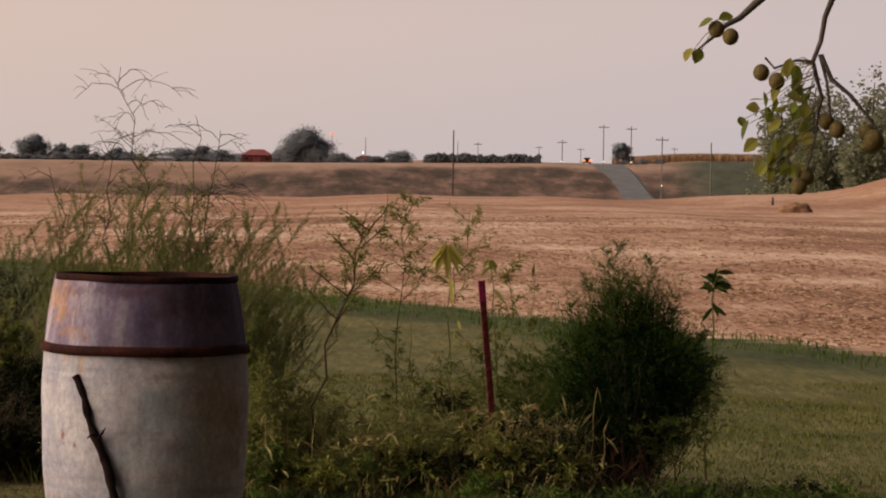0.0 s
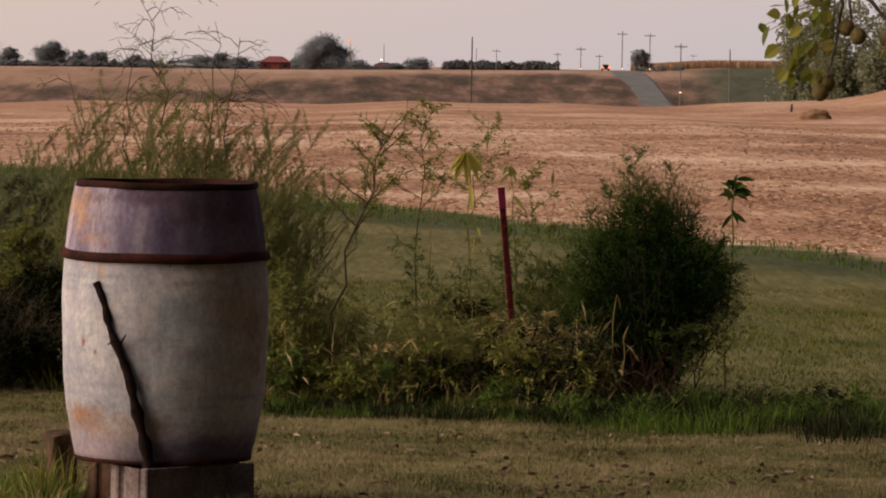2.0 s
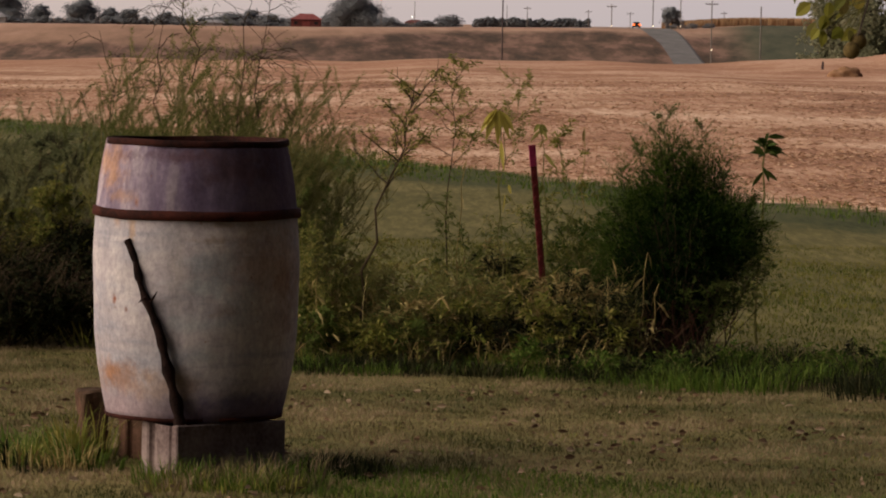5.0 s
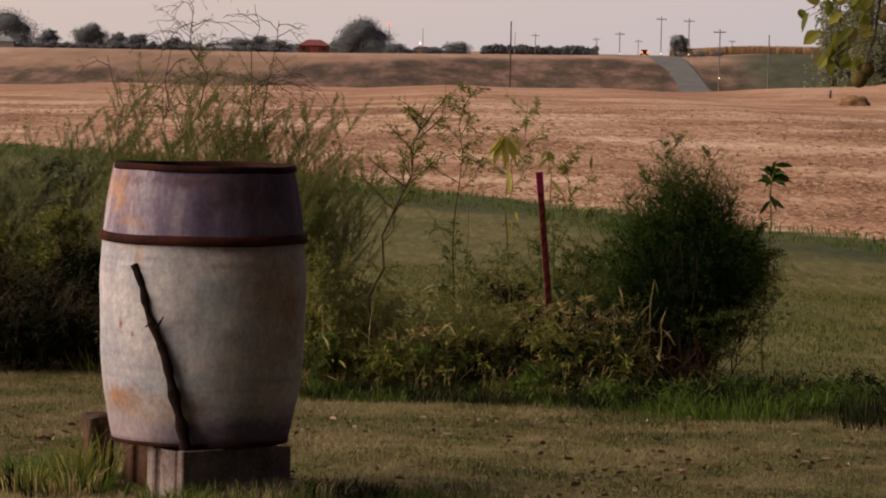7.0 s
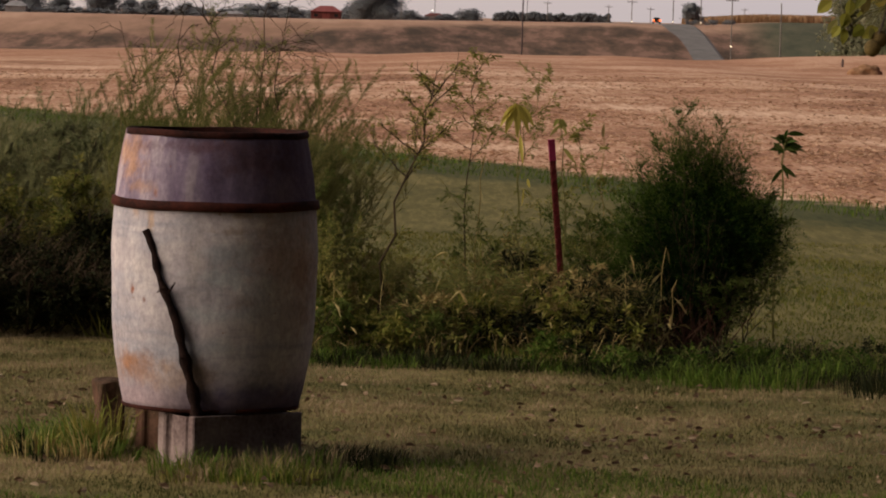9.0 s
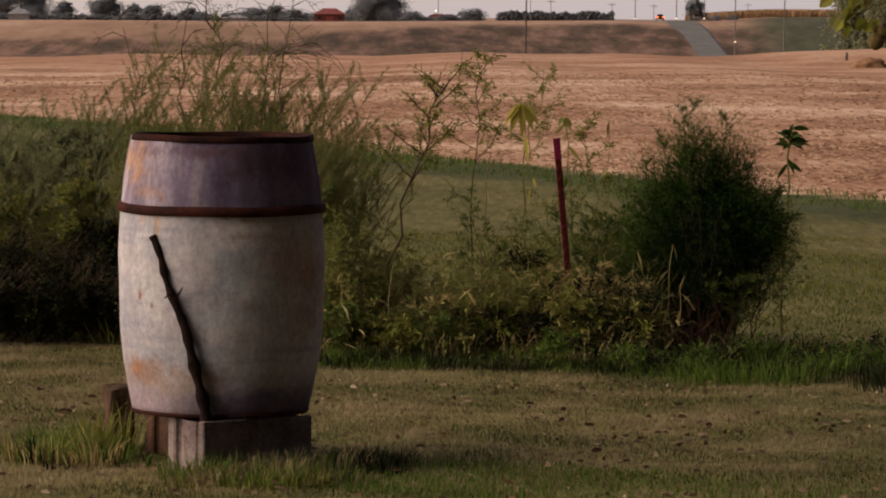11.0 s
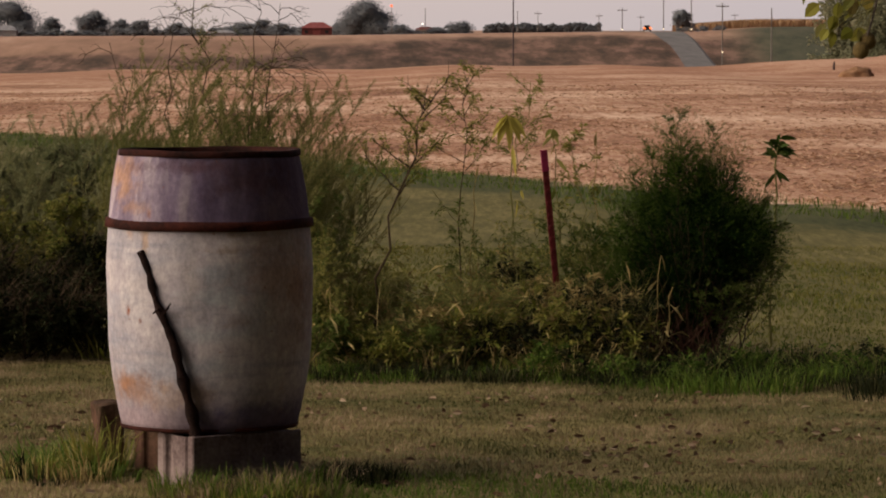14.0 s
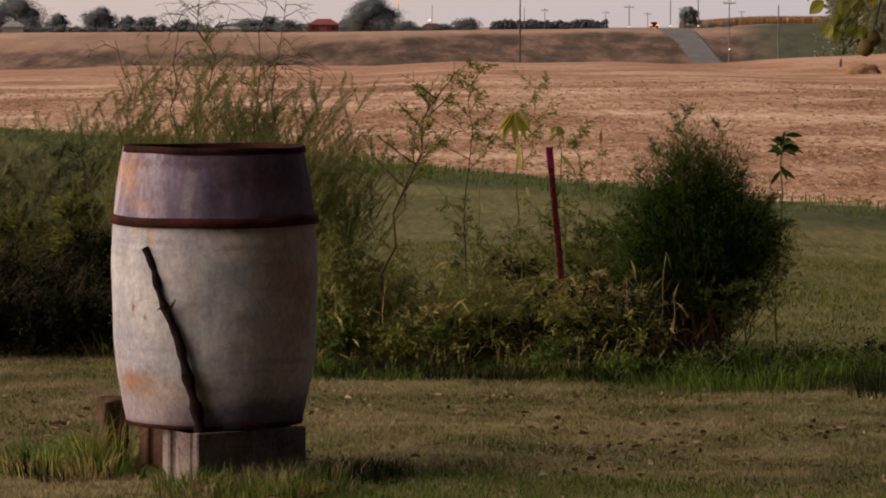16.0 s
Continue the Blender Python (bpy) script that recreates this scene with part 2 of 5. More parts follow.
    stain(0.20, 0.48, 0.10, 0.12, (0.28, 0.16, 0.12), 0.5)
    stain(0.06, 0.54, 0.06, 0.012, (0.24, 0.17, 0.13), 0.6)
    stain(0.27, 0.40, 0.035, 0.16, (0.25, 0.14, 0.10), 0.6)
    # darker violet and maroon patches along the rim, right side and foot
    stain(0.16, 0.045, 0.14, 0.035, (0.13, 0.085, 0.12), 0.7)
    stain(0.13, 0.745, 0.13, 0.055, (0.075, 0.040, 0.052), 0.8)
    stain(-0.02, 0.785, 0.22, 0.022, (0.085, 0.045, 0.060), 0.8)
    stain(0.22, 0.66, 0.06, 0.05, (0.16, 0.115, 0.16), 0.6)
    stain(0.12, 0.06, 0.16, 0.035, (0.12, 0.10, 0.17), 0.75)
    stain(-0.04, 0.45, 0.03, 0.14, (0.31, 0.26, 0.25), 0.5)
    stain(0.06, 0.47, 0.09, 0.035, (0.27, 0.29, 0.33), 0.55)
    stain(0.15, 0.36, 0.06, 0.05, (0.29, 0.30, 0.33), 0.5)
    stain(0.02, 0.20, 0.10, 0.03, (0.30, 0.31, 0.33), 0.5)
    stain(-0.05, 0.56, 0.03, 0.05, (0.33, 0.30, 0.33), 0.45)
    stain(0.09, 0.585, 0.05, 0.010, (0.22, 0.15, 0.12), 0.6)
    stain(0.24, 0.30, 0.05, 0.12, (0.27, 0.20, 0.19), 0.5)
    stain(-0.21, 0.665, 0.05, 0.02, (0.34, 0.19, 0.13), 0.6)
    stain(0.10, 0.33, 0.05, 0.02, (0.26, 0.18, 0.15), 0.5)
    stain(0.05, 0.40, 0.10, 0.03, (0.36, 0.39, 0.42), 0.5)
    stain(0.02, 0.29, 0.12, 0.025, (0.34, 0.36, 0.38), 0.45)
    rust = calc(t, "MULTIPLY", span(t, n3, 0.62, 0.72), span(t, n2, 0.45, 0.60))
    col = mix(t, calc(t, "MULTIPLY", rust, 0.65), col, (0.36, 0.19, 0.11))
    col = mix(t, 0.5, col, ramp(t, noise_of(t, 70, 4, (1, 1, 0.7), rough=0.75), [(0.32, (0.28, 0.27, 0.29)), (0.5, (0.5, 0.5, 0.5)), (0.68, (0.72, 0.72, 0.70))]), "OVERLAY")
    specks = span(t, noise_of(t, 38, 2), 0.72, 0.78)
    col = mix(t, calc(t, "MULTIPLY", specks, 0.7), col, (0.20, 0.08, 0.05))
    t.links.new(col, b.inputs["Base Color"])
    b.inputs["Roughness"].default_value = 0.88
    b.inputs["Specular IOR Level"].default_value = 0.10
    bump(t, b, calc(t, "ADD", calc(t, "MULTIPLY", n2, 0.6), calc(t, "MULTIPLY", n4, 1.2)), 0.6, 0.008)
    return m


M_LAND = ground_material()
M_PAINT = barrel_paint()
M_RUST = simple("rusted_iron", (0.012, 0.0045, 0.004), (0.066, 0.017, 0.012), 11, 0.85, 0.6, 0.003)
M_RIM = simple("charred_rim_iron", (0.007, 0.0035, 0.0035), (0.045, 0.013, 0.010), 9, 0.9, 0.6, 0.003)
M_SOOT = simple("sooty_inside", (0.012, 0.010, 0.010), (0.05, 0.035, 0.03), 10, 0.95)
M_CONCRETE = simple("weathered_concrete", (0.085, 0.055, 0.055), (0.25, 0.185, 0.175), 9, 0.95, 0.6, 0.004)
M_BLOCK_RED = simple("reddish_block", (0.038, 0.024, 0.014), (0.120, 0.060, 0.042), 7, 0.95, 0.6, 0.004)
M_BARK = simple("dark_bark", (0.007, 0.004, 0.004), (0.036, 0.018, 0.015), 26, 0.95, 1.0, 0.010)
M_BARK_GREY = simple("grey_bark", (0.06, 0.045, 0.04), (0.17, 0.13, 0.115), 22, 0.9, 0.8, 0.004)
M_STAKE = simple("faded_red_paint", (0.075, 0.016, 0.017), (0.21, 0.032, 0.038), 16, 0.6, 0.3, 0.001)
M_STAKE_TOP = simple("magenta_paint", (0.22, 0.022, 0.060), (0.40, 0.040, 0.12), 16, 0.5, 0.2, 0.001)
M_STEM = foliage("weed_stem", [(0.075, 0.070, 0.026), (0.14, 0.130, 0.046), (0.21, 0.175, 0.070)], 0.8, 0.0)
M_STEM_DARK = foliage("dark_stem", [(0.030, 0.020, 0.014), (0.075, 0.05, 0.03)], 0.8, 0.0)
M_WEED = foliage("weed_leaf", [(0.070, 0.084, 0.014), (0.142, 0.150, 0.026), (0.225, 0.205, 0.046), (0.33, 0.27, 0.085)])
M_OLIVE = foliage("olive_leaf", [(0.078, 0.096, 0.020), (0.160, 0.168, 0.038), (0.26, 0.232, 0.065), (0.38, 0.32, 0.115)], 0.7, 0.45)
M_SOFT = foliage("soft_green_leaf", [(0.048, 0.075, 0.014), (0.088, 0.115, 0.026), (0.150, 0.160, 0.045)], 0.8, 0.4, 3.0, 0.4)
M_GREYISH = foliage("greyish_leaf", [(0.140, 0.150, 0.072), (0.26, 0.255, 0.128), (0.40, 0.365, 0.21)], 0.8, 0.4, 1.8, 0.4, True)
# near-black weed tones: the shade low in the thicket is put in the colour
M_WEED_SHADED = foliage("shaded_weed_leaf", [(0.007, 0.010, 0.004), (0.018, 0.021, 0.008), (0.044, 0.040, 0.016)], 0.8, 0.06)
M_FEATHER = foliage("feathery_leaf", [(0.070, 0.084, 0.022), (0.135, 0.140, 0.042), (0.215, 0.198, 0.068), (0.33, 0.285, 0.115)], 0.8, 0.45, 1.6, 0.4, True)
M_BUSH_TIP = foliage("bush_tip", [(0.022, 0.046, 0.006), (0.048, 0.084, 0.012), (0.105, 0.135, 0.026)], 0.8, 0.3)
# needle tones blackened so the bush's inner shade sits in the colour
M_BUSH_SHADED = foliage("shaded_bush_needle", [(0.003, 0.009, 0.002), (0.007, 0.020, 0.003), (0.018, 0.040, 0.007)], 0.9, 0.05)
M_GREEN = foliage("green_blade", [(0.036, 0.070, 0.009), (0.076, 0.120, 0.017), (0.140, 0.168, 0.033)])
M_FRESH = foliage("fresh_blade", [(0.055, 0.100, 0.016), (0.105, 0.165, 0.030), (0.17, 0.22, 0.055)], 0.7, 0.35)
M_LAWN = foliage("lawn_blade", [(0.046, 0.052, 0.015), (0.112, 0.092, 0.041), (0.205, 0.150, 0.086), (0.33, 0.237, 0.150)], 0.8, 0.2, 2.0, 0.38, True)
M_TURF = foliage("far_turf", [(0.066, 0.082, 0.014), (0.120, 0.122, 0.024), (0.20, 0.168, 0.045)], 0.7, 0.2, 0.8, 0.5, True)
M_DRY = foliage("dry_leaf", [(0.150, 0.095, 0.037), (0.280, 0.200, 0.082), (0.460, 0.370, 0.170)], 0.8, 0.2)
M_STRAW = foliage("straw", [(0.20, 0.10, 0.058), (0.40, 0.24, 0.15), (0.66, 0.46, 0.33)], 0.8, 0.1)
M_YELLOW = foliage("yellowing_leaf", [(0.20, 0.19, 0.035), (0.42, 0.35, 0.07), (0.58, 0.47, 0.15)], 0.6, 0.4)
M_WALNUT_LEAF = foliage("walnut_leaf", [(0.20, 0.12, 0.06), (0.10, 0.115, 0.022), (0.17, 0.18, 0.03), (0.26, 0.23, 0.045), (0.36, 0.29, 0.07)], 0.5, 0.42)
M_HUSK = simple("walnut_husk", (0.075, 0.052, 0.022), (0.20, 0.135, 0.052), 40, 0.75, 0.5, 0.002)
M_LITTER = foliage("fallen_leaf", [(0.045, 0.026, 0.016), (0.12, 0.070, 0.042), (0.22, 0.145, 0.10), (0.40, 0.30, 0.22)], 0.85, 0.15)
# distance haze is mixed into these pale blue-grey leaf tones
M_HAZED_TREE = foliage("hazed_tree_leaf", [(0.165, 0.172, 0.195), (0.20, 0.206, 0.222), (0.235, 0.236, 0.244)], 0.9, 0.45, 0.2, 0.35)
M_POPLAR = foliage("tall_tree_leaf", [(0.15, 0.155, 0.10), (0.25, 0.245, 0.15), (0.37, 0.33, 0.21)], 0.9, 0.45, 0.2)
M_CORN = foliage("ripe_corn", [(0.26, 0.15, 0.085), (0.36, 0.22, 0.125), (0.44, 0.28, 0.165)], 0.8, 0.1, 0.05)
M_ROAD = simple("worn_asphalt", (0.12, 0.11, 0.11), (0.18, 0.165, 0.16), 0.3, 0.9, 0.2, 0.01)
M_POLE = simple("pole_wood", (0.15, 0.125, 0.115), (0.27, 0.225, 0.205), 1.5, 0.9, 0.2, 0.01)
M_DARK_POLE = simple("dark_pole_wood", (0.06, 0.04, 0.045), (0.11, 0.08, 0.08), 1.5, 0.9, 0.2, 0.01)
M_BARN = simple("red_barn_board", (0.11, 0.034, 0.032), (0.17, 0.055, 0.05), 0.6, 0.85, 0.2, 0.01)
M_BARN_ROOF = simple("red_barn_roof", (0.19, 0.05, 0.05), (0.27, 0.08, 0.075), 0.6, 0.7, 0.2, 0.01)
M_SHED = simple("grey_shed", (0.20, 0.19, 0.20), (0.32, 0.30, 0.31), 0.5, 0.8, 0.2, 0.01)
M_WALL = simple("plaster_wall", (0.40, 0.34, 0.32), (0.55, 0.48, 0.45), 0.5, 0.9, 0.2, 0.01)
M_CAR = simple("dark_car_paint", (0.02, 0.02, 0.022), (0.035, 0.033, 0.035), 3, 0.3, 0.0)
M_GLASS = simple("dark_glass", (0.02, 0.022, 0.026), (0.03, 0.03, 0.034), 3, 0.1, 0.0)
M_TYRE = simple("tyre_rubber", (0.015, 0.015, 0.015), (0.03, 0.03, 0.03), 8, 0.9, 0.0)


def glow(name, colour, strength):
    m, t, b = nodes_of(name)
    b.inputs["Base Color"].default_value = (*colour, 1)
    b.inputs["Emission Color"].default_value = (*colour, 1)
    b.inputs["Emission Strength"].default_value = strength
    return m


M_TAIL = glow("tail_lamp", (1.0, 0.16, 0.03), 4.0)
M_BEACON = glow("beacon_lamp", (1.0, 0.15, 0.02), 1.3)
M_YARD = glow("yard_lamp", (1.0, 0.95, 0.85), 3.0)
# emission stands in for the glint of reflectors on the poles
M_MARK = glow("pole_reflector", (1.0, 0.80, 0.55), 2.0)

# ---- mesh helpers ----
rng = np.random.default_rng(7)


class Soup:
    """Vertices and faces gathered in arrays, made into one mesh at the end."""

    def __init__(self):
        self.v, self.f, self.n = [], [], 0

    def add(self, verts, faces):
        verts, faces = np.asarray(verts, float).reshape(-1, 3), np.asarray(faces, int)
        self.v.append(verts)
        self.f += (faces + self.n).tolist()
        self.n += len(verts)

    def mesh(self, name):
        me = bpy.data.meshes.new(name)
        me.from_pydata(np.concatenate(self.v).tolist() if self.v else [], [], self.f)
        me.update()
        return me

    def tube(self, pts, radii, sides=5):
        pts = np.asarray(pts, float)
        radii = np.broadcast_to(np.asarray(radii, float), (len(pts),))
        tan = np.gradient(pts, axis=0)
        tan /= np.linalg.norm(tan, axis=1, keepdims=True) + 1e-9
        side = np.cross(tan, (0.31, 0.92, 0.17))
        side /= np.linalg.norm(side, axis=1, keepdims=True) + 1e-9
        up = np.cross(tan, side)
        a = np.linspace(0, 2 * np.pi, sides, endpoint=False)
        ring = pts[:, None] + radii[:, None, None] * (np.cos(a)[None, :, None] * side[:, None] + np.sin(a)[None, :, None] * up[:, None])
        faces = [[r * sides + k, r * sides + (k + 1) % sides, (r + 1) * sides + (k + 1) % sides, (r + 1) * sides + k] for r in range(len(pts) - 1) for k in range(sides)]
        self.add(ring, faces)

    def leaves(self, base, way, length, width, fold=0.25, droop=0.2):
        """Folded leaves: two triangles each side of the midrib, drooping towards the tip."""
        base, way = np.asarray(base, float), np.asarray(way, float)
        n = len(base)
        if n == 0:
            return
        way = way / (np.linalg.norm(way, axis=1, keepdims=True) + 1e-9)
        length, width = np.broadcast_to(length, (n,))[:, None], np.broadcast_to(width, (n,))[:, None]
        side = np.cross(way, rng.normal(size=(n, 3)))
        side /= np.linalg.norm(side, axis=1, keepdims=True) + 1e-9
        nor = np.cross(side, way)
        down = np.array([0, 0, -1.0])
        mid = base + way * length * 0.5 + down * length * droop * 0.3
        tip = base + way * length + down * length * droop
        v = np.stack([base, mid + side * width / 2 + nor * width * fold, mid, mid - side * width / 2 + nor * width * fold, tip], 1)
        k = np.arange(n)[:, None] * 5
        f = np.concatenate([k + [0, 1, 2], k + [2, 1, 4], k + [0, 2, 3], k + [3, 2, 4]], 0)
        self.add(v, f)

    def broad(self, base, way, length, width, fold=0.18, droop=0.2):
        """Broad leaves with a rounded outline: three stations between stalk and tip, folded along the midrib and curling down."""
        base, way = np.asarray(base, float), np.asarray(way, float)
        n = len(base)
        way = way / (np.linalg.norm(way, axis=1, keepdims=True) + 1e-9)
        length, width = np.broadcast_to(length, (n,))[:, None], np.broadcast_to(width, (n,))[:, None]
        side = np.cross(way, rng.normal(size=(n, 3)) * 0.6 + (0, -1, 0.3))
        side /= np.linalg.norm(side, axis=1, keepdims=True) + 1e-9
        nor = np.cross(side, way)
        rows = []
        for s, w in ((0.0, 0.06), (0.22, 0.78), (0.48, 1.0), (0.76, 0.66), (1.0, 0.03)):
            mid = base + way * length * s + np.array([0, 0, -1.0]) * length * droop * s * s
            half = side * width / 2 * w
            rows += [mid + half + nor * width * fold * w, mid, mid - half + nor * width * fold * w]
        v = np.stack(rows, 1)
        k = np.arange(n)[:, None] * 15
        f = []
        for r in range(4):
            f += [k + [3 * r, 3 * r + 1, 3 * r + 4, 3 * r + 3], k + [3 * r + 1, 3 * r + 2, 3 * r + 5, 3 * r + 4]]
        self.add(v, np.concatenate(f, 0))

    def blades(self, base, height, width, lean, az, kink=0.35):
        """Grass blades: two segments, bending over."""
        n = len(base)
        base = np.asarray(base, float)
        out = np.stack([np.cos(az), np.sin(az), 0 * az], -1)
        turn = rng.uniform(0, np.pi, n)
        side = np.stack([np.cos(turn), np.sin(turn), 0 * turn], -1) * np.broadcast_to(width, (n,))[:, None] / 2
        h, l = np.broadcast_to(height, (n,))[:, None], np.broadcast_to(lean, (n,))[:, None]
        up = np.array([0, 0, 1.0])
        mid = base + up * h * 0.6 + out * h * l * kink
        tip = base + up * h * (1 - 0.35 * l) + out * h * l
        v = np.stack([base - side, base + side, mid + side * 0.8, mid - side * 0.8, tip], 1)
        k = np.arange(n)[:, None] * 5
        self.add(v, np.concatenate([k + [0, 1, 2], k + [0, 2, 3], k + [3, 2, 4]], 0))


def part(name, mesh, material, parent, label="", smooth=False):
    """Links a mesh, a Soup or a bmesh as one object under a thing or a part."""
    if isinstance(mesh, Soup):
        mesh = mesh.mesh(name)
    elif isinstance(mesh, bmesh.types.BMesh):
        bm, mesh = mesh, bpy.data.meshes.new(name)
        bm.to_mesh(mesh)
        bm.free()
    if material and not mesh.materials:
        mesh.materials.append(material)
    if smooth:
        mesh.polygons.foreach_set("use_smooth", [True] * len(mesh.polygons))
    ob = new(name, mesh)
    if parent:
        ob.parent = parent
    return tagged(ob, label)


def thing(name, at, label, category, group="", kind="", turn=0.0):
    ob = new(name)
    ob.empty_display_size = 0.1
    ob.matrix_basis = pose(*at, 0, 0, turn)
    return tagged(ob, label, category, group, kind)


def box(bm, lo, hi, bevel=0.0, seg=2, turn=None):
    """A bevelled box added to bm."""
    made = bmesh.ops.create_cube(bm, size=1.0)
    lo, hi = Vector(lo), Vector(hi)
    for v in made["verts"]:
        v.co = Vector([lo[k] + (v.co[k] + 0.5) * (hi[k] - lo[k]) for k in range(3)])
    if bevel:
        edges = list({e for v in made["verts"] for e in v.link_edges})
        bmesh.ops.bevel(bm, geom=edges, offset=bevel, segments=seg, affect="EDGES", profile=0.6)
    return bm


def smoothstep(a, b, x):
    u = np.clip((np.asarray(x, float) - a) / (b - a), 0, 1)
    return u * u * (3 - 2 * u)


# ---- the ground ----
def land(x, y):
    """Height of the ground: lawn, stubble rising to a low crest, a dip, the far bank and the plain."""
    x, y = np.asarray(x, float), np.asarray(y, float)
    lawn = 0.010 * np.sin(x * 2.1 + y * 0.7) * np.cos(y * 1.3) * smoothstep(14.5, 16, y)
    side = x / np.maximum(y, 60.0)
    crest = -0.18 + 3.2 * np.clip(side, -0.2, 0.0) + 0.0 + 0.05 * np.sin(x * 0.35) + 0.04 * np.sin(x * 0.9 + 1)
    z = lawn + smoothstep(40, 165, y) * crest
    z = z + 9.0 * np.clip(side - 0.055, 0, 0.06) * smoothstep(138, 172, y) + 1.1 * smoothstep(0.106, 0.14, side) * smoothstep(130, 175, y)
    drop = smoothstep(168, 420, y)
    z = z * (1 - drop) - 8.5 * drop
    foot = 852 + 10 * np.sin(x / 33.0) + 4 * np.sin(x / 9.0)
    top = 0.20 + 0.0085 * np.clip(x, -110, 90) + 0.16 * np.sin(x / 21.0) + 1.2 * smoothstep(58, 80, x)
    rise = smoothstep(foot, foot + 108, y)
    z = z * (1 - rise) + top * rise
    plain = smoothstep(1000, 1500, y)
    return z * (1 - plain) + (-0.25 - 1.1 * smoothstep(30, -70, x)) * plain


def build_ground():
    ys = np.concatenate([np.arange(-40, 14, 3.0), np.arange(14, 20, 0.5), np.arange(20, 40, 2.0), np.arange(40, 190, 3.0), np.arange(190, 840, 18.0), np.arange(840, 1010, 4.0),
                         np.arange(1010, 1500, 35.0), np.geomspace(1500, 4900, 16)])
    s = np.linspace(-1, 1, 181)
    u = np.sign(s) * np.abs(s) ** 1.9
    Y = np.repeat(ys[:, None], len(u), 1)
    X = u[None] * (50 + 0.75 * np.abs(Y))
    V = np.stack([X, Y, land(X, Y)], -1)
    n, k = len(u), len(ys)
    i = (np.arange(k - 1)[:, None] * n + np.arange(n - 1)[None]).ravel()
    s = Soup()
    s.add(V, np.stack([i, i + 1, i + n + 1, i + n], 1))
    return tagged(part("ground", s, M_LAND, None, "", True), "mown lawn and cut stubble field rolling to far farmland", "ground", kind="structure")


build_ground()


def build_road():
    ys = np.arange(700, 1400, 5.0)
    s = Soup()
    xc = np.interp(ys, [700, 860, 900, 950, 1010, 1080, 1400], [66, 57.2, 55.2, 53.0, 51.0, 47.5, 20])
    v = []
    for k, dx in enumerate((-4.2, -3.5, 3.5, 4.2)):
        x = xc + dx
        v.append(np.stack([x, ys, land(xc, ys) + (0.12 if k in (1, 2) else -0.15)], -1))
    v = np.stack(v, 1)
    i = (np.arange(len(ys) - 1)[:, None] * 4 + np.arange(3)[None]).ravel()
    s.add(v, np.stack([i, i + 1, i + 5, i + 4], 1))
    tagged(part("road", s, M_ROAD, None), "pale worn asphalt country road climbing over the hill", "road", kind="structure")


build_road()


# ---- the barrel on its blocks ----
BARREL = (-0.683, 12.64, 0.158)
PROFILE_Z = (0.0, 0.06, 0.15, 0.26, 0.36, 0.48, 0.61, 0.70, 0.78, 0.83)
PROFILE_R = (0.262, 0.277, 0.293, 0.304, 0.308, 0.309, 0.303, 0.292, 0.278, 0.268)


def barrel_radius(z):
    return np.interp(z, PROFILE_Z, PROFILE_R)


def hoop(z, height, thick, wobble, seed, sides=72):
    """An iron band round the barrel, a little out of true."""
    a = np.linspace(0, 2 * np.pi, sides, endpoint=False)
    off = wobble * (np.sin(a * 2 + seed) + 0.6 * np.sin(a * 5 + 2 * seed))
    rings = []
    for dz, out in ((-0.5, 0.4), (-0.42, 1.0), (0.42, 1.0), (0.5, 0.4), (0.5, -0.6), (-0.5, -0.6)):
        zz = z + off + dz * height
        r = barrel_radius(np.clip(zz, 0, 0.83)) + out * thick + 0.0012 * np.sin(a * 9 + seed)
        rings.append(np.stack([r * np.cos(a), r * np.sin(a), zz], -1))
    v = np.stack(rings, 1)
    s = Soup()
    f = [[k * 6 + j, ((k + 1) % sides) * 6 + j, ((k + 1) % sides) * 6 + (j + 1) % 6, k * 6 + (j + 1) % 6] for k in range(sides) for j in range(6)]
    s.add(v, f)
    return s


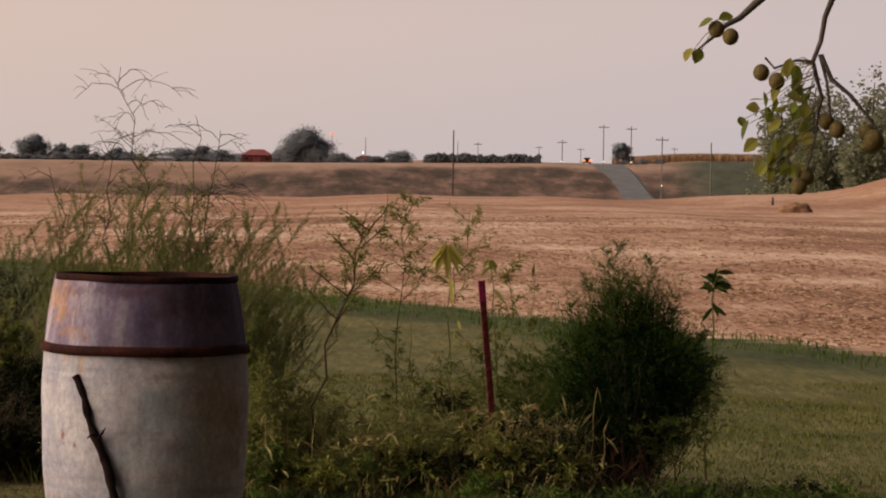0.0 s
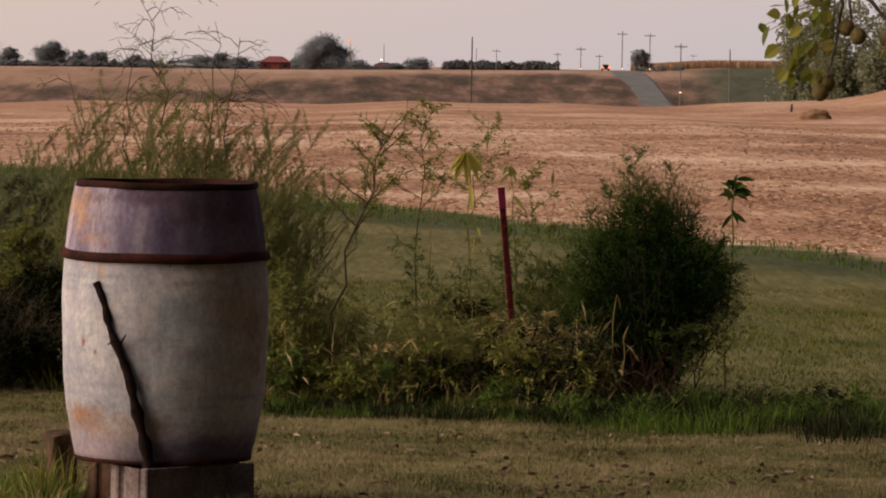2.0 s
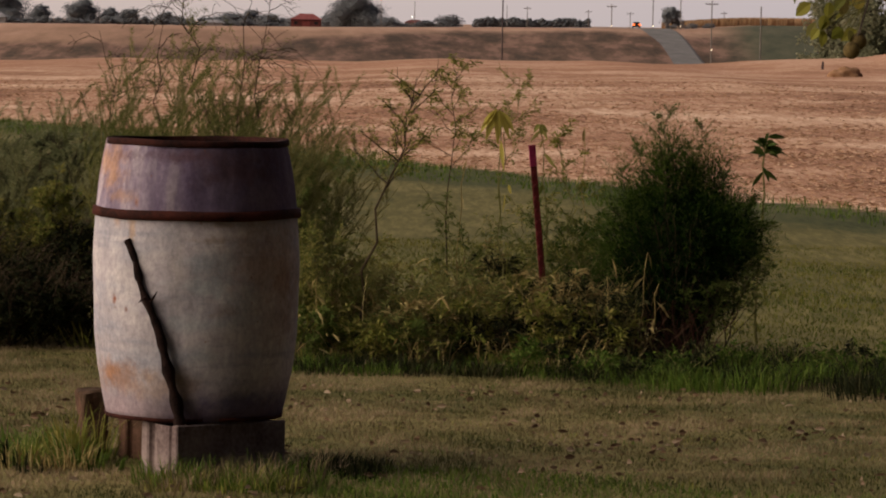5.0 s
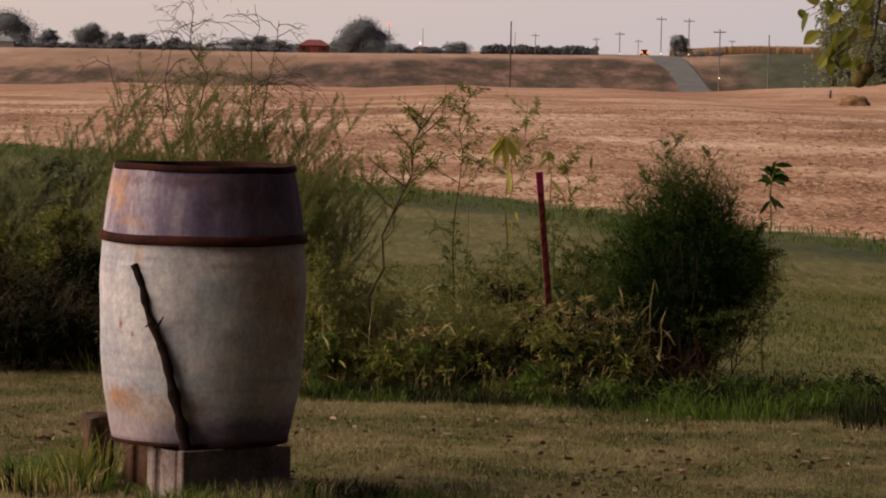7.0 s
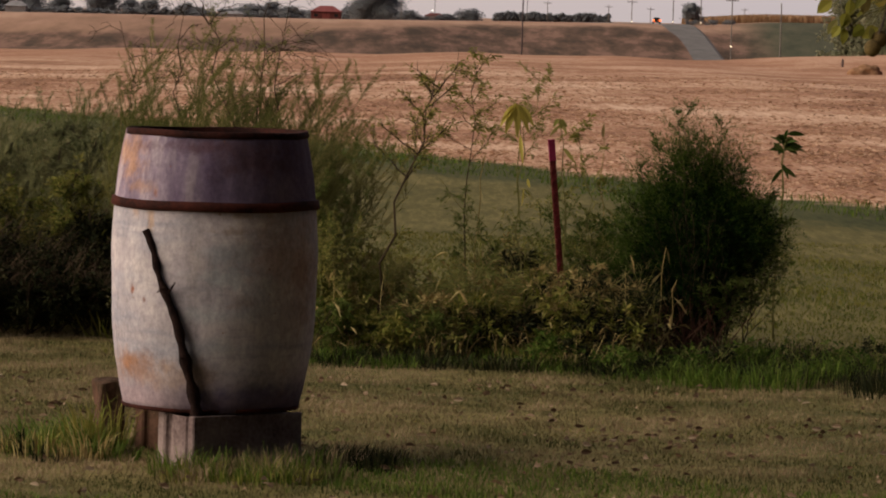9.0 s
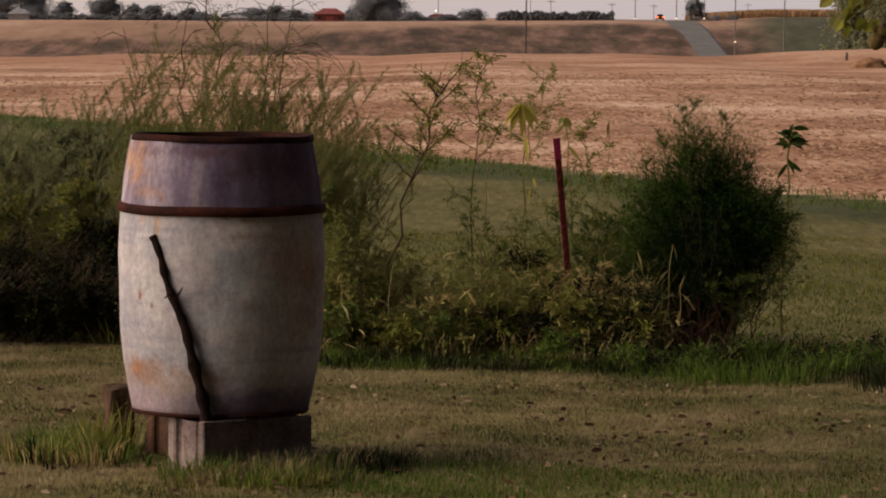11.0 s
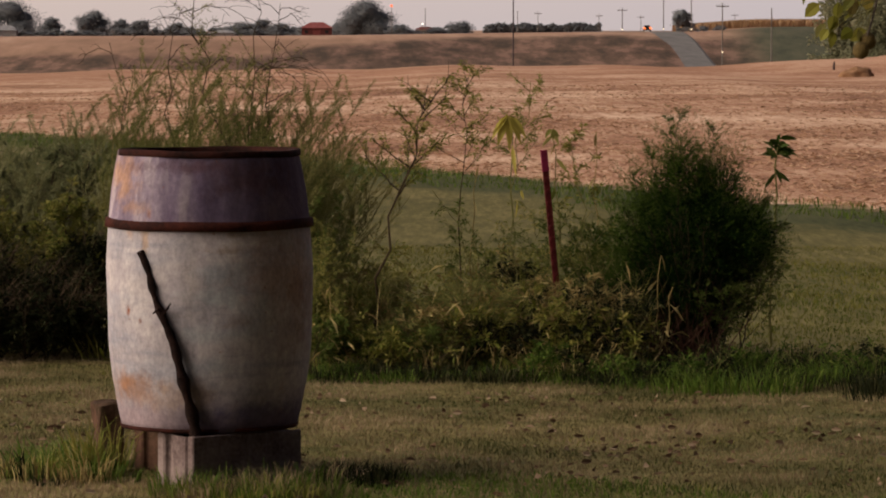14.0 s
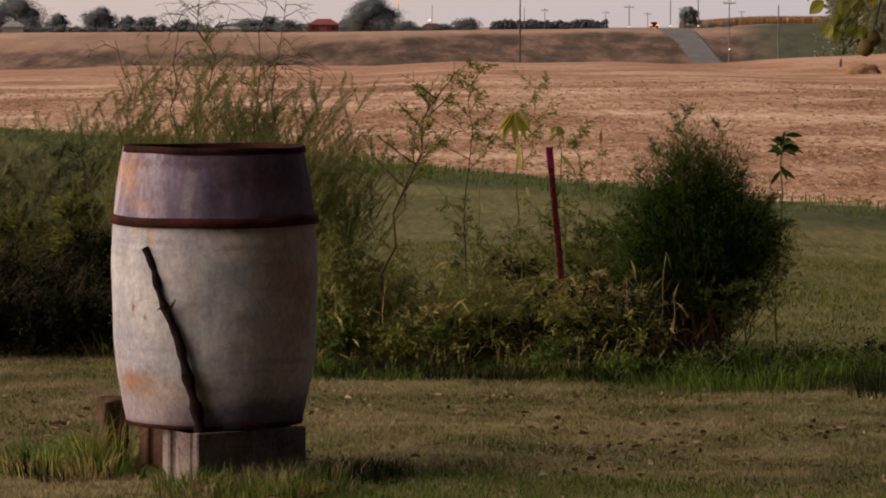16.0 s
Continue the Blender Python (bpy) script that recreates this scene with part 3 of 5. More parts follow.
def build_barrel():
    top = thing("barrel", BARREL, "old white-painted burn barrel with rusty iron hoops, on concrete blocks", "barrel")
    n, zs = 156, np.linspace(0.0, 0.83, 34)
    a = np.linspace(0, 2 * np.pi, n, endpoint=False)
    rows = []
    for z in zs:
        r = barrel_radius(z) + 0.0014 * np.abs(np.sin(a * 13)) * (0.25 + 0.75 * smoothstep(0.55, 0.66, z)) + 0.0022 * np.sin(a * 3 + z * 5) + 0.0010 * np.sin(a * 8 - z * 24)
        rows.append(np.stack([r * np.cos(a), r * np.sin(a), np.full(n, z)], -1))
    for z in zs[::-1]:
        r = np.full(n, barrel_radius(z) - 0.020)
        rows.append(np.stack([r * np.cos(a), r * np.sin(a), np.full(n, z)], -1))
    k = len(rows)
    s = Soup()
    s.add(np.stack(rows), [[r * n + j, r * n + (j + 1) % n, ((r + 1) % k) * n + (j + 1) % n, ((r + 1) % k) * n + j] for r in range(k) for j in range(n)])
    p = part("barrel_wall", s, M_PAINT, top, "dented white-painted wall with scorched, shade-toned top and rust stains", True)
    p.data.materials.append(M_SOOT)
    p.data.materials.append(M_RIM)
    for f in p.data.polygons:
        f.material_index = 0 if f.index < (len(zs) - 1) * n else (2 if f.index < (len(zs) + 4) * n else 1)
    part("rim_hoop", hoop(0.822, 0.020, 0.0045, 0.0016, 0.4), M_RIM, top, "rusted and charred rim band", True)
    part("hoop", hoop(0.612, 0.029, 0.010, 0.0020, 1.9), M_RUST, top, "heavy rusted iron hoop", True)
    part("foot_hoop", hoop(0.006, 0.012, 0.003, 0.0012, 3.3), M_RUST, top, "rusted foot band", True)
    bm = bmesh.new()
    bmesh.ops.create_circle(bm, cap_ends=True, radius=0.262, segments=32, matrix=Matrix.Translation((0, 0, 0.03)))
    bmesh.ops.solidify(bm, geom=bm.faces[:], thickness=0.02)
    part("barrel_bottom", bm, M_SOOT, top, "sooty bottom boards")
    return top


build_barrel()


def concrete_block(name, at, turn, material, label, size=(0.39, 0.19, 0.19)):
    """A hollow building block with grooved ends and two open cores."""
    L, W, H = size
    g = 0.016
    plan = [(0, 0), (L, 0), (L, 0.032), (L - g, 0.040), (L - g, W - 0.040), (L, W - 0.032), (L, W), (0, W), (0, W - 0.036), (g, W - 0.044), (g, W - 0.070), (0.006, W - 0.078),
            (0.006, 0.050), (g * 0.8, 0.044), (g * 0.8, 0.036), (0, 0.030)]
    bm = bmesh.new()
    face = bm.faces.new([bm.verts.new((x, y, 0)) for x, y in plan])
    up = bmesh.ops.extrude_face_region(bm, geom=[face])
    tops = [v for v in up["geom"] if isinstance(v, bmesh.types.BMVert)]
    for v in tops:
        v.co.z = H
    lid = [f for f in up["geom"] if isinstance(f, bmesh.types.BMFace)]
    bmesh.ops.inset_region(bm, faces=lid, thickness=0.028, depth=0.0)
    for f in lid:
        for v in f.verts:
            v.co.z -= 0.12 if 0.02 < v.co.x < L - 0.02 else 0.0
    bmesh.ops.recalc_face_normals(bm, faces=bm.faces)
    edges = [e for e in bm.edges if e.is_manifold and e.calc_face_angle(0) > 0.9]
    bmesh.ops.bevel(bm, geom=edges, offset=0.004, segments=1, affect="EDGES")
    for v in bm.verts:
        v.co += noise.noise_vector(v.co * 40) * 0.0022
    ob = part(name, bm, material, None)
    ob.matrix_basis = pose(*at, 0, 0, turn)
    return tagged(ob, label, "block", "blocks under the barrel")


concrete_block("concrete_block", (-0.714, 12.30, -0.034), 37, M_CONCRETE, "weathered grey concrete block sunk in grass under the barrel")
# set in the gap; its dark material stands in for the shadow there
concrete_block("concrete_block", (-0.79, 12.74, -0.034), 46, M_BLOCK_RED, "concrete block in shade-dark colour under the back of the barrel")


def rubble(at, size, turn, label):
    """A broken, mossy lump of masonry with rounded corners."""
    bm = bmesh.new()
    box(bm, (-size[0] / 2, -size[1] / 2, -0.03), (size[0] / 2, size[1] / 2, size[2]), 0.014, 2)
    bmesh.ops.subdivide_edges(bm, edges=[e for e in bm.edges if e.calc_length() > 0.04], cuts=4, use_grid_fill=True)
    for v in bm.verts:
        v.co += noise.noise_vector(v.co * 14) * 0.016 + noise.noise_vector(v.co * 45) * 0.005
    ob = part("rubble_block", bm, M_BLOCK_RED, None)
    ob.matrix_basis = pose(*at, 0, 0, turn)
    tagged(ob, label, "block", "blocks under the barrel")


rubble((-1.015, 13.0, -0.005), (0.080, 0.13, 0.20), 15, "dark mossy reddish block standing in grass behind the barrel")


def build_stick():
    s = Soup()
    b = np.array([[-0.708, 12.352, 0.146], [-0.720, 12.345, 0.215], [-0.742, 12.330, 0.32], [-0.768, 12.330, 0.41], [-0.794, 12.337, 0.48], [-0.828, 12.356, 0.565], [-0.850, 12.372, 0.635], [-0.872, 12.388, 0.694]])
    t = np.linspace(0, len(b) - 1, 26)
    p = np.stack([np.interp(t, range(len(b)), b[:, k]) for k in range(3)], -1)
    p[:, 0] += 0.0025 * np.sin(t * 2.3)
    r = np.interp(t, [0, 1, 3, 5, 7], [0.019, 0.017, 0.014, 0.0105, 0.0108]) * (1 + 0.20 * np.sin(t * 7.3) + 0.14 * np.sin(t * 17.0))
    s.tube(p, r, 9)
    top = part("stick", s, M_BARK, None, "", True)
    for at, to in (((-0.800, 12.33, 0.512), (-0.778, 12.318, 0.548)), ((-0.812, 12.335, 0.53), (-0.832, 12.322, 0.515)), ((-0.745, 12.32, 0.32), (-0.760, 12.306, 0.325))):
        k = Soup()
        k.tube([at, (np.add(at, to) / 2 + (0.002, 0, 0.003)), to], [0.0045, 0.003, 0.0016], 6)
        part("twig_stub", k, M_BARK, top)
    tagged(top, "dark knotted branch leaning against the white barrel", "stick")


build_stick()


# ---- plants ----
def strip(at):
    """The row of weeds stands well behind the barrel, across the lawn."""
    back = 0.8 if at[0] > -1.25 else 1.7
    k = (at[1] + back) / at[1]
    return at[0] * k, at[1] + back, at[2]


def scatter_way(n, up=0.3):
    d = rng.normal(size=(n, 3))
    d /= np.linalg.norm(d, axis=1, keepdims=True)
    d[:, 2] = d[:, 2] * 0.7 + up
    return d


def curve(base, way, length, bend, steps=7):
    """A line that starts along way and bends by the vector bend over its length."""
    t = np.linspace(0, 1, steps)[:, None]
    jig = rng.normal(size=(steps, 3)) * length * 0.012
    jig[0] = 0
    way = np.asarray(way, float) / np.linalg.norm(way)
    return np.asarray(base, float) + way * t * length + np.asarray(bend, float) * t ** 2 * length + jig


def along(line, t):
    k = np.asarray(t) * (len(line) - 1)
    return np.stack([np.interp(k, range(len(line)), line[:, c]) for c in range(3)], -1)


def weed(name, at, label, height, spread, boughs, twigs, leaf, leaf_mat, stem_mat=None, lean=(0.0, 0.0), start=0.2, per_twig=14, stem_r=0.006, bare=0.0, up=0.9, category="weed", group="", crooked=0.1):
    """A weed: a stem, boughs, twigs, and leaves set along the twigs. leaf: (length, width)."""
    top = thing(name, strip(at), label, category, group)
    stems, leafs = Soup(), Soup()
    main = curve((0, 0, -0.02), (lean[0] * 0.5, lean[1] * 0.5, 1), height, (lean[0] * 0.6 + rng.normal() * crooked * 0.5, lean[1] * 0.6, -0.04), 10)
    stems.tube(main, np.linspace(stem_r, stem_r * 0.25, 10), 6)
    P, W = [], []
    for k in range(boughs):
        t0 = start + (1 - start) * (k + rng.random()) / boughs
        az = k * 2.4 + rng.random()
        ln = spread * (1.15 - 0.75 * t0) * rng.uniform(0.7, 1.2)
        bough = curve(along(main, [t0])[0], (math.cos(az), math.sin(az), up * rng.uniform(0.7, 1.4)), ln, (rng.normal() * crooked, rng.normal() * crooked, 0.12), 6)
        stems.tube(bough, np.linspace(stem_r * 0.45, stem_r * 0.15, 6), 4)
        for _ in range(twigs):
            t1 = rng.uniform(0.15, 1.0)
            d = bough[-1] - bough[0] + rng.normal(size=3) * ln * 0.7
            tw = curve(along(bough, [t1])[0], d, ln * rng.uniform(0.25, 0.5), (0, 0, 0.05), 4)
            stems.tube(tw, np.linspace(stem_r * 0.2, stem_r * 0.09, 4), 3)
            if tw[-1][2] < height * (1 - bare) or rng.random() < 0.15:
                n = max(1, int(per_twig * rng.uniform(0.6, 1.3)))
                P.append(along(tw, rng.uniform(0.1, 1.0, n)))
                dd = tw[-1] - tw[0]
                W.append(dd / np.linalg.norm(dd) * 0.8 + scatter_way(n, 0.1))
    if P:
        P, W = np.concatenate(P), np.concatenate(W)
        leafs.leaves(P, W, rng.uniform(0.6, 1.3, len(P)) * leaf[0], rng.uniform(0.7, 1.3, len(P)) * leaf[1])
        part("foliage", leafs, leaf_mat, top)
    part("stem", stems, stem_mat or M_STEM, top)
    return top


def plume(name, at, label, height, fan, stems_n, per_stem, material, group="", lean=0.12, leaf=(0.034, 0.0022), start=0.25, category="weed"):
    """A feathery weed: a fan of thin upright stems, each with fine leaflets along it."""
    top = thing(name, strip(at), label, category, group)
    stems, leafs = Soup(), Soup()
    P, W = [], []
    for k in range(stems_n):
        az, sp = rng.uniform(0, 6.283), math.sqrt(rng.random())
        h = height * rng.uniform(0.62, 1.0) * (1 - 0.15 * sp)
        way = (fan * sp * math.cos(az) + lean * 0.5, fan * sp * math.sin(az), 1.0)
        line = curve((0.03 * math.cos(az), 0.03 * math.sin(az), -0.02), way, h, (lean * rng.uniform(0.3, 1.2) + 0.15 * fan * math.cos(az), 0, -0.03), 8)
        stems.tube(line, np.linspace(0.0026, 0.0008, 8), 4)
        for _ in range(12):
            t0 = rng.uniform(start, 0.98)
            a2 = rng.uniform(0, 6.283)
            side = curve(along(line, [t0])[0], (0.55 * math.cos(a2) + lean, 0.55 * math.sin(a2), 1.0), 0.26 * height * (1.1 - 0.7 * t0), (lean * 0.6, 0, -0.05), 4)
            stems.tube(side, np.linspace(0.0013, 0.0006, 4), 3)
            n = per_stem // 12
            P.append(along(side, rng.uniform(0.1, 1, n)))
            dd = side[-1] - side[0]
            W.append(dd / np.linalg.norm(dd) + scatter_way(n, 0.1) * 0.7)
    P, W = np.concatenate(P), np.concatenate(W)
    leafs.leaves(P, W, rng.uniform(0.6, 1.3, len(P)) * leaf[0], rng.uniform(0.7, 1.3, len(P)) * leaf[1])
    part("stem", stems, M_STEM, top)
    part("foliage", leafs, material, top)
    return top


# tall feathery weeds behind the barrel
for x, y, h, sp, ln in ((-1.34, 16.9, 1.12, 0.36, 0.05), (-1.20, 16.5, 1.18, 0.38, 0.10), (-1.05, 17.0, 1.22, 0.38, -0.05), (-0.93, 16.4, 1.20, 0.40, 0.12), (-0.80, 16.8, 1.24, 0.36, 0.06),
                        (-0.66, 16.5, 1.10, 0.36, 0.10), (-1.12, 16.2, 1.02, 0.36, 0.0), (-0.78, 16.2, 1.00, 0.36, 0.08), (-0.55, 16.9, 1.05, 0.34, 0.10), (-0.98, 16.9, 0.98, 0.36, 0.04), (-0.86, 17.0, 1.0, 0.36, 0.06), (-0.72, 16.9, 0.98, 0.36, 0.08), (-0.62, 17.0, 0.94, 0.34, 0.06), (-1.10, 17.0, 0.96, 0.34, 0.04)):
    plume("feathery_weed", (x, y, 0), "tall feathery olive-green weed growing behind the barrel", h * 1.16, 0.26, 13, 1080, M_FEATHER, "feathery weeds", ln + 0.08, (0.026, 0.0016), 0.35)
for x, y, h in ((-1.45, 17.2, 1.14), (-1.62, 17.2, 1.10), (-1.9, 16.6, 1.02), (-1.72, 16.4, 1.0), (-1.5, 16.3, 1.02), (-1.8, 16.9, 1.12), (-1.36, 16.9, 1.14), (-1.95, 17.1, 1.12), (-1.55, 16.7, 1.16), (-1.70, 16.8, 1.10), (-2.0, 16.8, 1.06), (-1.3, 16.6, 1.0), (-1.78, 17.0, 0.98), (-0.46, 16.8, 0.98)):
    plume("feathery_weed", (x, y, 0), "airy feathery weed with fine pale sprays", h * (1.0 if x < -1.32 else 1.12), 0.26, 9, 780, M_GREYISH if x < -1.32 else M_FEATHER, "feathery weeds", 0.12, (0.026, 0.0016), 0.30)
# two gone to bare wiry tops against the sky
def wiry_weed(at, height, lean, reach, twigs, label):
    """A tall thin weed whose bare twigs curl over at the top, with some leaves lower down."""
    top = thing("bare_topped_weed", strip(at), label, "weed", "bare-topped weeds")
    stems, leafs = Soup(), Soup()
    main = curve((0, 0, -0.02), (lean * 0.4, 0, 1), height, (lean, 0, -0.05), 14)
    stems.tube(main, np.linspace(0.0050, 0.0011, 14), 5)
    for k in range(twigs):
        t0 = rng.uniform(0.62, 0.99)
        way = rng.choice([-1, 1]) * rng.uniform(0.4, 1.0)
        tw = curve(along(main, [t0])[0], (way, rng.normal() * 0.4, rng.uniform(0.5, 1.3)), reach * rng.uniform(0.5, 1.1), (way * 0.25, 0, -rng.uniform(0.5, 1.1)), 10)
        tw += np.cumsum(rng.normal(size=tw.shape) * 0.004, 0)
        stems.tube(tw, np.linspace(0.0018, 0.0009, 10), 4)
        for _ in range(3):
            t1 = rng.uniform(0.3, 0.95)
            sub = curve(along(tw, [t1])[0], (way + rng.normal() * 0.5, rng.normal() * 0.3, rng.uniform(-0.2, 1.2)), reach * rng.uniform(0.15, 0.42), (0, 0, -rng.uniform(0.2, 0.9)), 6)
            stems.tube(sub, np.linspace(0.0012, 0.0007, 6), 3)
    for k in range(26):
        t0 = rng.uniform(0.42, 0.80)
        way = curve(along(main, [t0])[0], (rng.normal(), rng.normal(), 1.2), 0.20 * rng.uniform(0.6, 1.2), (0, 0, -0.1), 4)
        stems.tube(way, np.linspace(0.0012, 0.0006, 4), 3)
        n = 34
        leafs.leaves(along(way, rng.uniform(0.1, 1, n)), scatter_way(n, 0.3), rng.uniform(0.014, 0.034, n), 0.0030)
    part("stem", stems, M_STEM_DARK, top)
    part("foliage", leafs, M_FEATHER, top)


# some gone to bare wiry tops against the sky
for x, y, h, ln, reach, n in ((-0.80, 16.6, 1.84, -0.085, 0.30, 15), (-0.76, 16.9, 1.62, 0.03, 0.30, 11), (-0.70, 16.6, 1.58, 0.04, 0.24, 8), (-1.22, 17.1, 1.36, -0.06, 0.20, 6), (-1.0, 17.0, 1.50, -0.05, 0.22, 6)):
    wiry_weed((x, y, 0), h, ln, reach, n, "tall wiry weed with bare curling twigs at its top")

# the dense dark thicket, its front weeds with shade in their leaf colour
for x, y, h, sp in ((-1.92, 16.4, 0.66, 0.30), (-1.74, 16.1, 0.72, 0.28), (-1.60, 16.5, 0.74, 0.28), (-1.46, 16.1, 0.80, 0.26), (-1.70, 15.8, 0.66, 0.34), (-1.52, 15.7, 0.60, 0.32), (-1.34, 16.0, 0.80, 0.28),
                    (-1.88, 15.8, 0.52, 0.32), (-1.62, 15.6, 0.42, 0.30), (-1.78, 15.6, 0.42, 0.30), (-1.42, 15.6, 0.44, 0.30), (-1.34, 15.55, 0.40, 0.28), (-1.70, 15.5, 0.34, 0.28), (-1.52, 15.5, 0.34, 0.28), (-1.90, 15.55, 0.36, 0.28), (-1.66, 16.9, 0.66, 0.26), (-1.45, 16.8, 0.78, 0.26), (-1.95, 16.7, 0.80, 0.30), (-1.82, 16.9, 0.92, 0.30), (-1.60, 17.0, 0.88, 0.28), (-1.40, 16.6, 0.90, 0.26), (-1.72, 16.6, 0.84, 0.28), (-1.52, 16.7, 0.94, 0.26)):
    weed("thicket_weed", (x, y, 0), "dense dark leafy weed in a tangled thicket", h * (0.58 if y < 16.05 else 0.8 if y < 16.3 else 0.9), sp, 24, 13, (0.036, 0.0078), M_WEED_SHADED if y < 16.05 else (M_OLIVE if y < 16.2 else M_GREYISH), M_STEM_DARK, (rng.normal() * 0.05, 0), 0.06, 14, 0.007, up=0.8, group="thicket weeds")

# shrubby weeds beside the barrel
for x, y, h, sp, m in ((-0.52, 16.3, 0.76, 0.20, 1), (-0.49, 16.0, 0.46, 0.22, 0), (-0.36, 16.2, 0.44, 0.18, 1)):
    weed("shrubby_weed", (x, y, 0), "loose olive-green weed with thin branching stems", h, sp, 9, 7, (0.034, 0.0050), M_FEATHER if m else M_OLIVE, M_STEM, (0.12, 0), 0.2, 12, 0.006, up=1.2, group="shrubby weeds")
weed("leaning_stalk_weed", (-0.27, 15.9, 0), "leaning dark-stemmed weed with a sparse feathery top", 1.16, 0.28, 15, 9, (0.026, 0.0042), M_WEED, M_STEM_DARK, (0.22, 0.0), 0.60, 13, 0.0075, up=0.8, crooked=0.02)
weed("leaning_stalk_weed", (0.08, 17.4, 0), "slender weed with an airy seeding top", 1.22, 0.26, 12, 9, (0.026, 0.0055), M_WEED, M_STEM_DARK, (0.08, 0.0), 0.62, 10, 0.004, up=0.6)
weed("leaning_stalk_weed", (0.30, 17.6, 0), "slender weed with an airy seeding top", 1.16, 0.24, 10, 9, (0.026, 0.0055), M_OLIVE, M_STEM, (0.06, 0.0), 0.65, 9, 0.004, up=0.6)
weed("leaning_stalk_weed", (0.62, 16.4, 0), "slender weed with an airy seeding top", 0.98, 0.20, 9, 7, (0.030, 0.006), M_WEED, M_STEM, (-0.10, 0.0), 0.55, 8, 0.0035, up=0.7)
# the green haze of loose mid-high weeds between the barrel and the bush
for x, y, h, sp, m in ((-0.44, 16.2, 0.84, 0.24, 3), (-0.38, 15.9, 0.60, 0.22, 1), (-0.50, 16.5, 0.92, 0.24, 3), (-0.30, 16.2, 0.50, 0.20, 2), (-0.22, 16.3, 0.40, 0.18, 1), (-0.53, 16.0, 0.76, 0.22, 3), (-0.46, 15.8, 0.50, 0.20, 1),
                       (0.14, 16.4, 0.54, 0.25, 3), (0.22, 16.5, 0.66, 0.26, 3), (0.30, 16.6, 0.64, 0.26, 1), (0.38, 16.4, 0.58, 0.24, 3), (0.48, 16.6, 0.64, 0.24, 3), (0.58, 16.5, 0.56, 0.24, 1), (0.65, 16.5, 0.60, 0.24, 3), (0.34, 15.9, 0.34, 0.22, 2)):
    weed("loose_weed", (x, y, 0), "loose soft-leaved green weed among the taller stalks", h, sp, 10, 7, (0.026, 0.0042), (M_WEED_SHADED, M_OLIVE, M_WEED, M_SOFT)[m], M_STEM, (rng.normal() * 0.10, 0), 0.15, 11, 0.0035, up=1.0, group="loose weeds")
# leafy green weeds in the uncut grass before the bush
for k in range(16):
    weed("grass_weed", (0.25 + 1.5 * (k + rng.random()) / 16, rng.uniform(15.1, 15.6), 0), "low leafy green weed in the uncut grass", rng.uniform(0.07, 0.15), 0.13, 8, 5, (0.026, 0.007), (M_GREEN, M_BUSH_TIP, M_WEED_SHADED)[k % 3], M_STEM, (rng.normal() * 0.3, 0), 0.05, 9, 0.003, up=0.7, group="grass weeds")
# lower tangle, its leaf colour carrying shade nearer the bush
for k in range(18):
    weed("low_weed", (-0.55 + 1.28 * (k + rng.random()) / 18, rng.uniform(15.6, 15.85), 0), "low dark weed at the foot of the tangle", rng.uniform(0.12, 0.22), 0.17, 9, 6, (0.040, 0.009), (M_SOFT, M_OLIVE, M_WEED)[k % 3] if k < 10 else (M_WEED_SHADED, M_WEED_SHADED, M_WEED)[k % 3], M_STEM_DARK, (rng.normal() * 0.3, 0), 0.05, 11, 0.0035, up=0.7, group="low weeds")
for k in range(34):
    x = -0.55 + 1.26 * (k + rng.random()) / 34
    y = rng.uniform(15.7, 16.9)
    h = rng.uniform(0.18, 0.40)
    weed("low_weed", (x, y, 0), "low tangled weed with yellowing narrow leaves", h, rng.uniform(0.16, 0.26), 11, 7, (0.042, 0.0065), (M_OLIVE, M_FEATHER, M_WEED, M_DRY, M_FEATHER)[k % 5] if k < 24 else (M_WEED_SHADED, M_WEED, M_DRY)[k % 3], M_STEM, (rng.normal() * 0.25, 0), 0.05, 11, 0.004, up=0.9, group="low weeds")


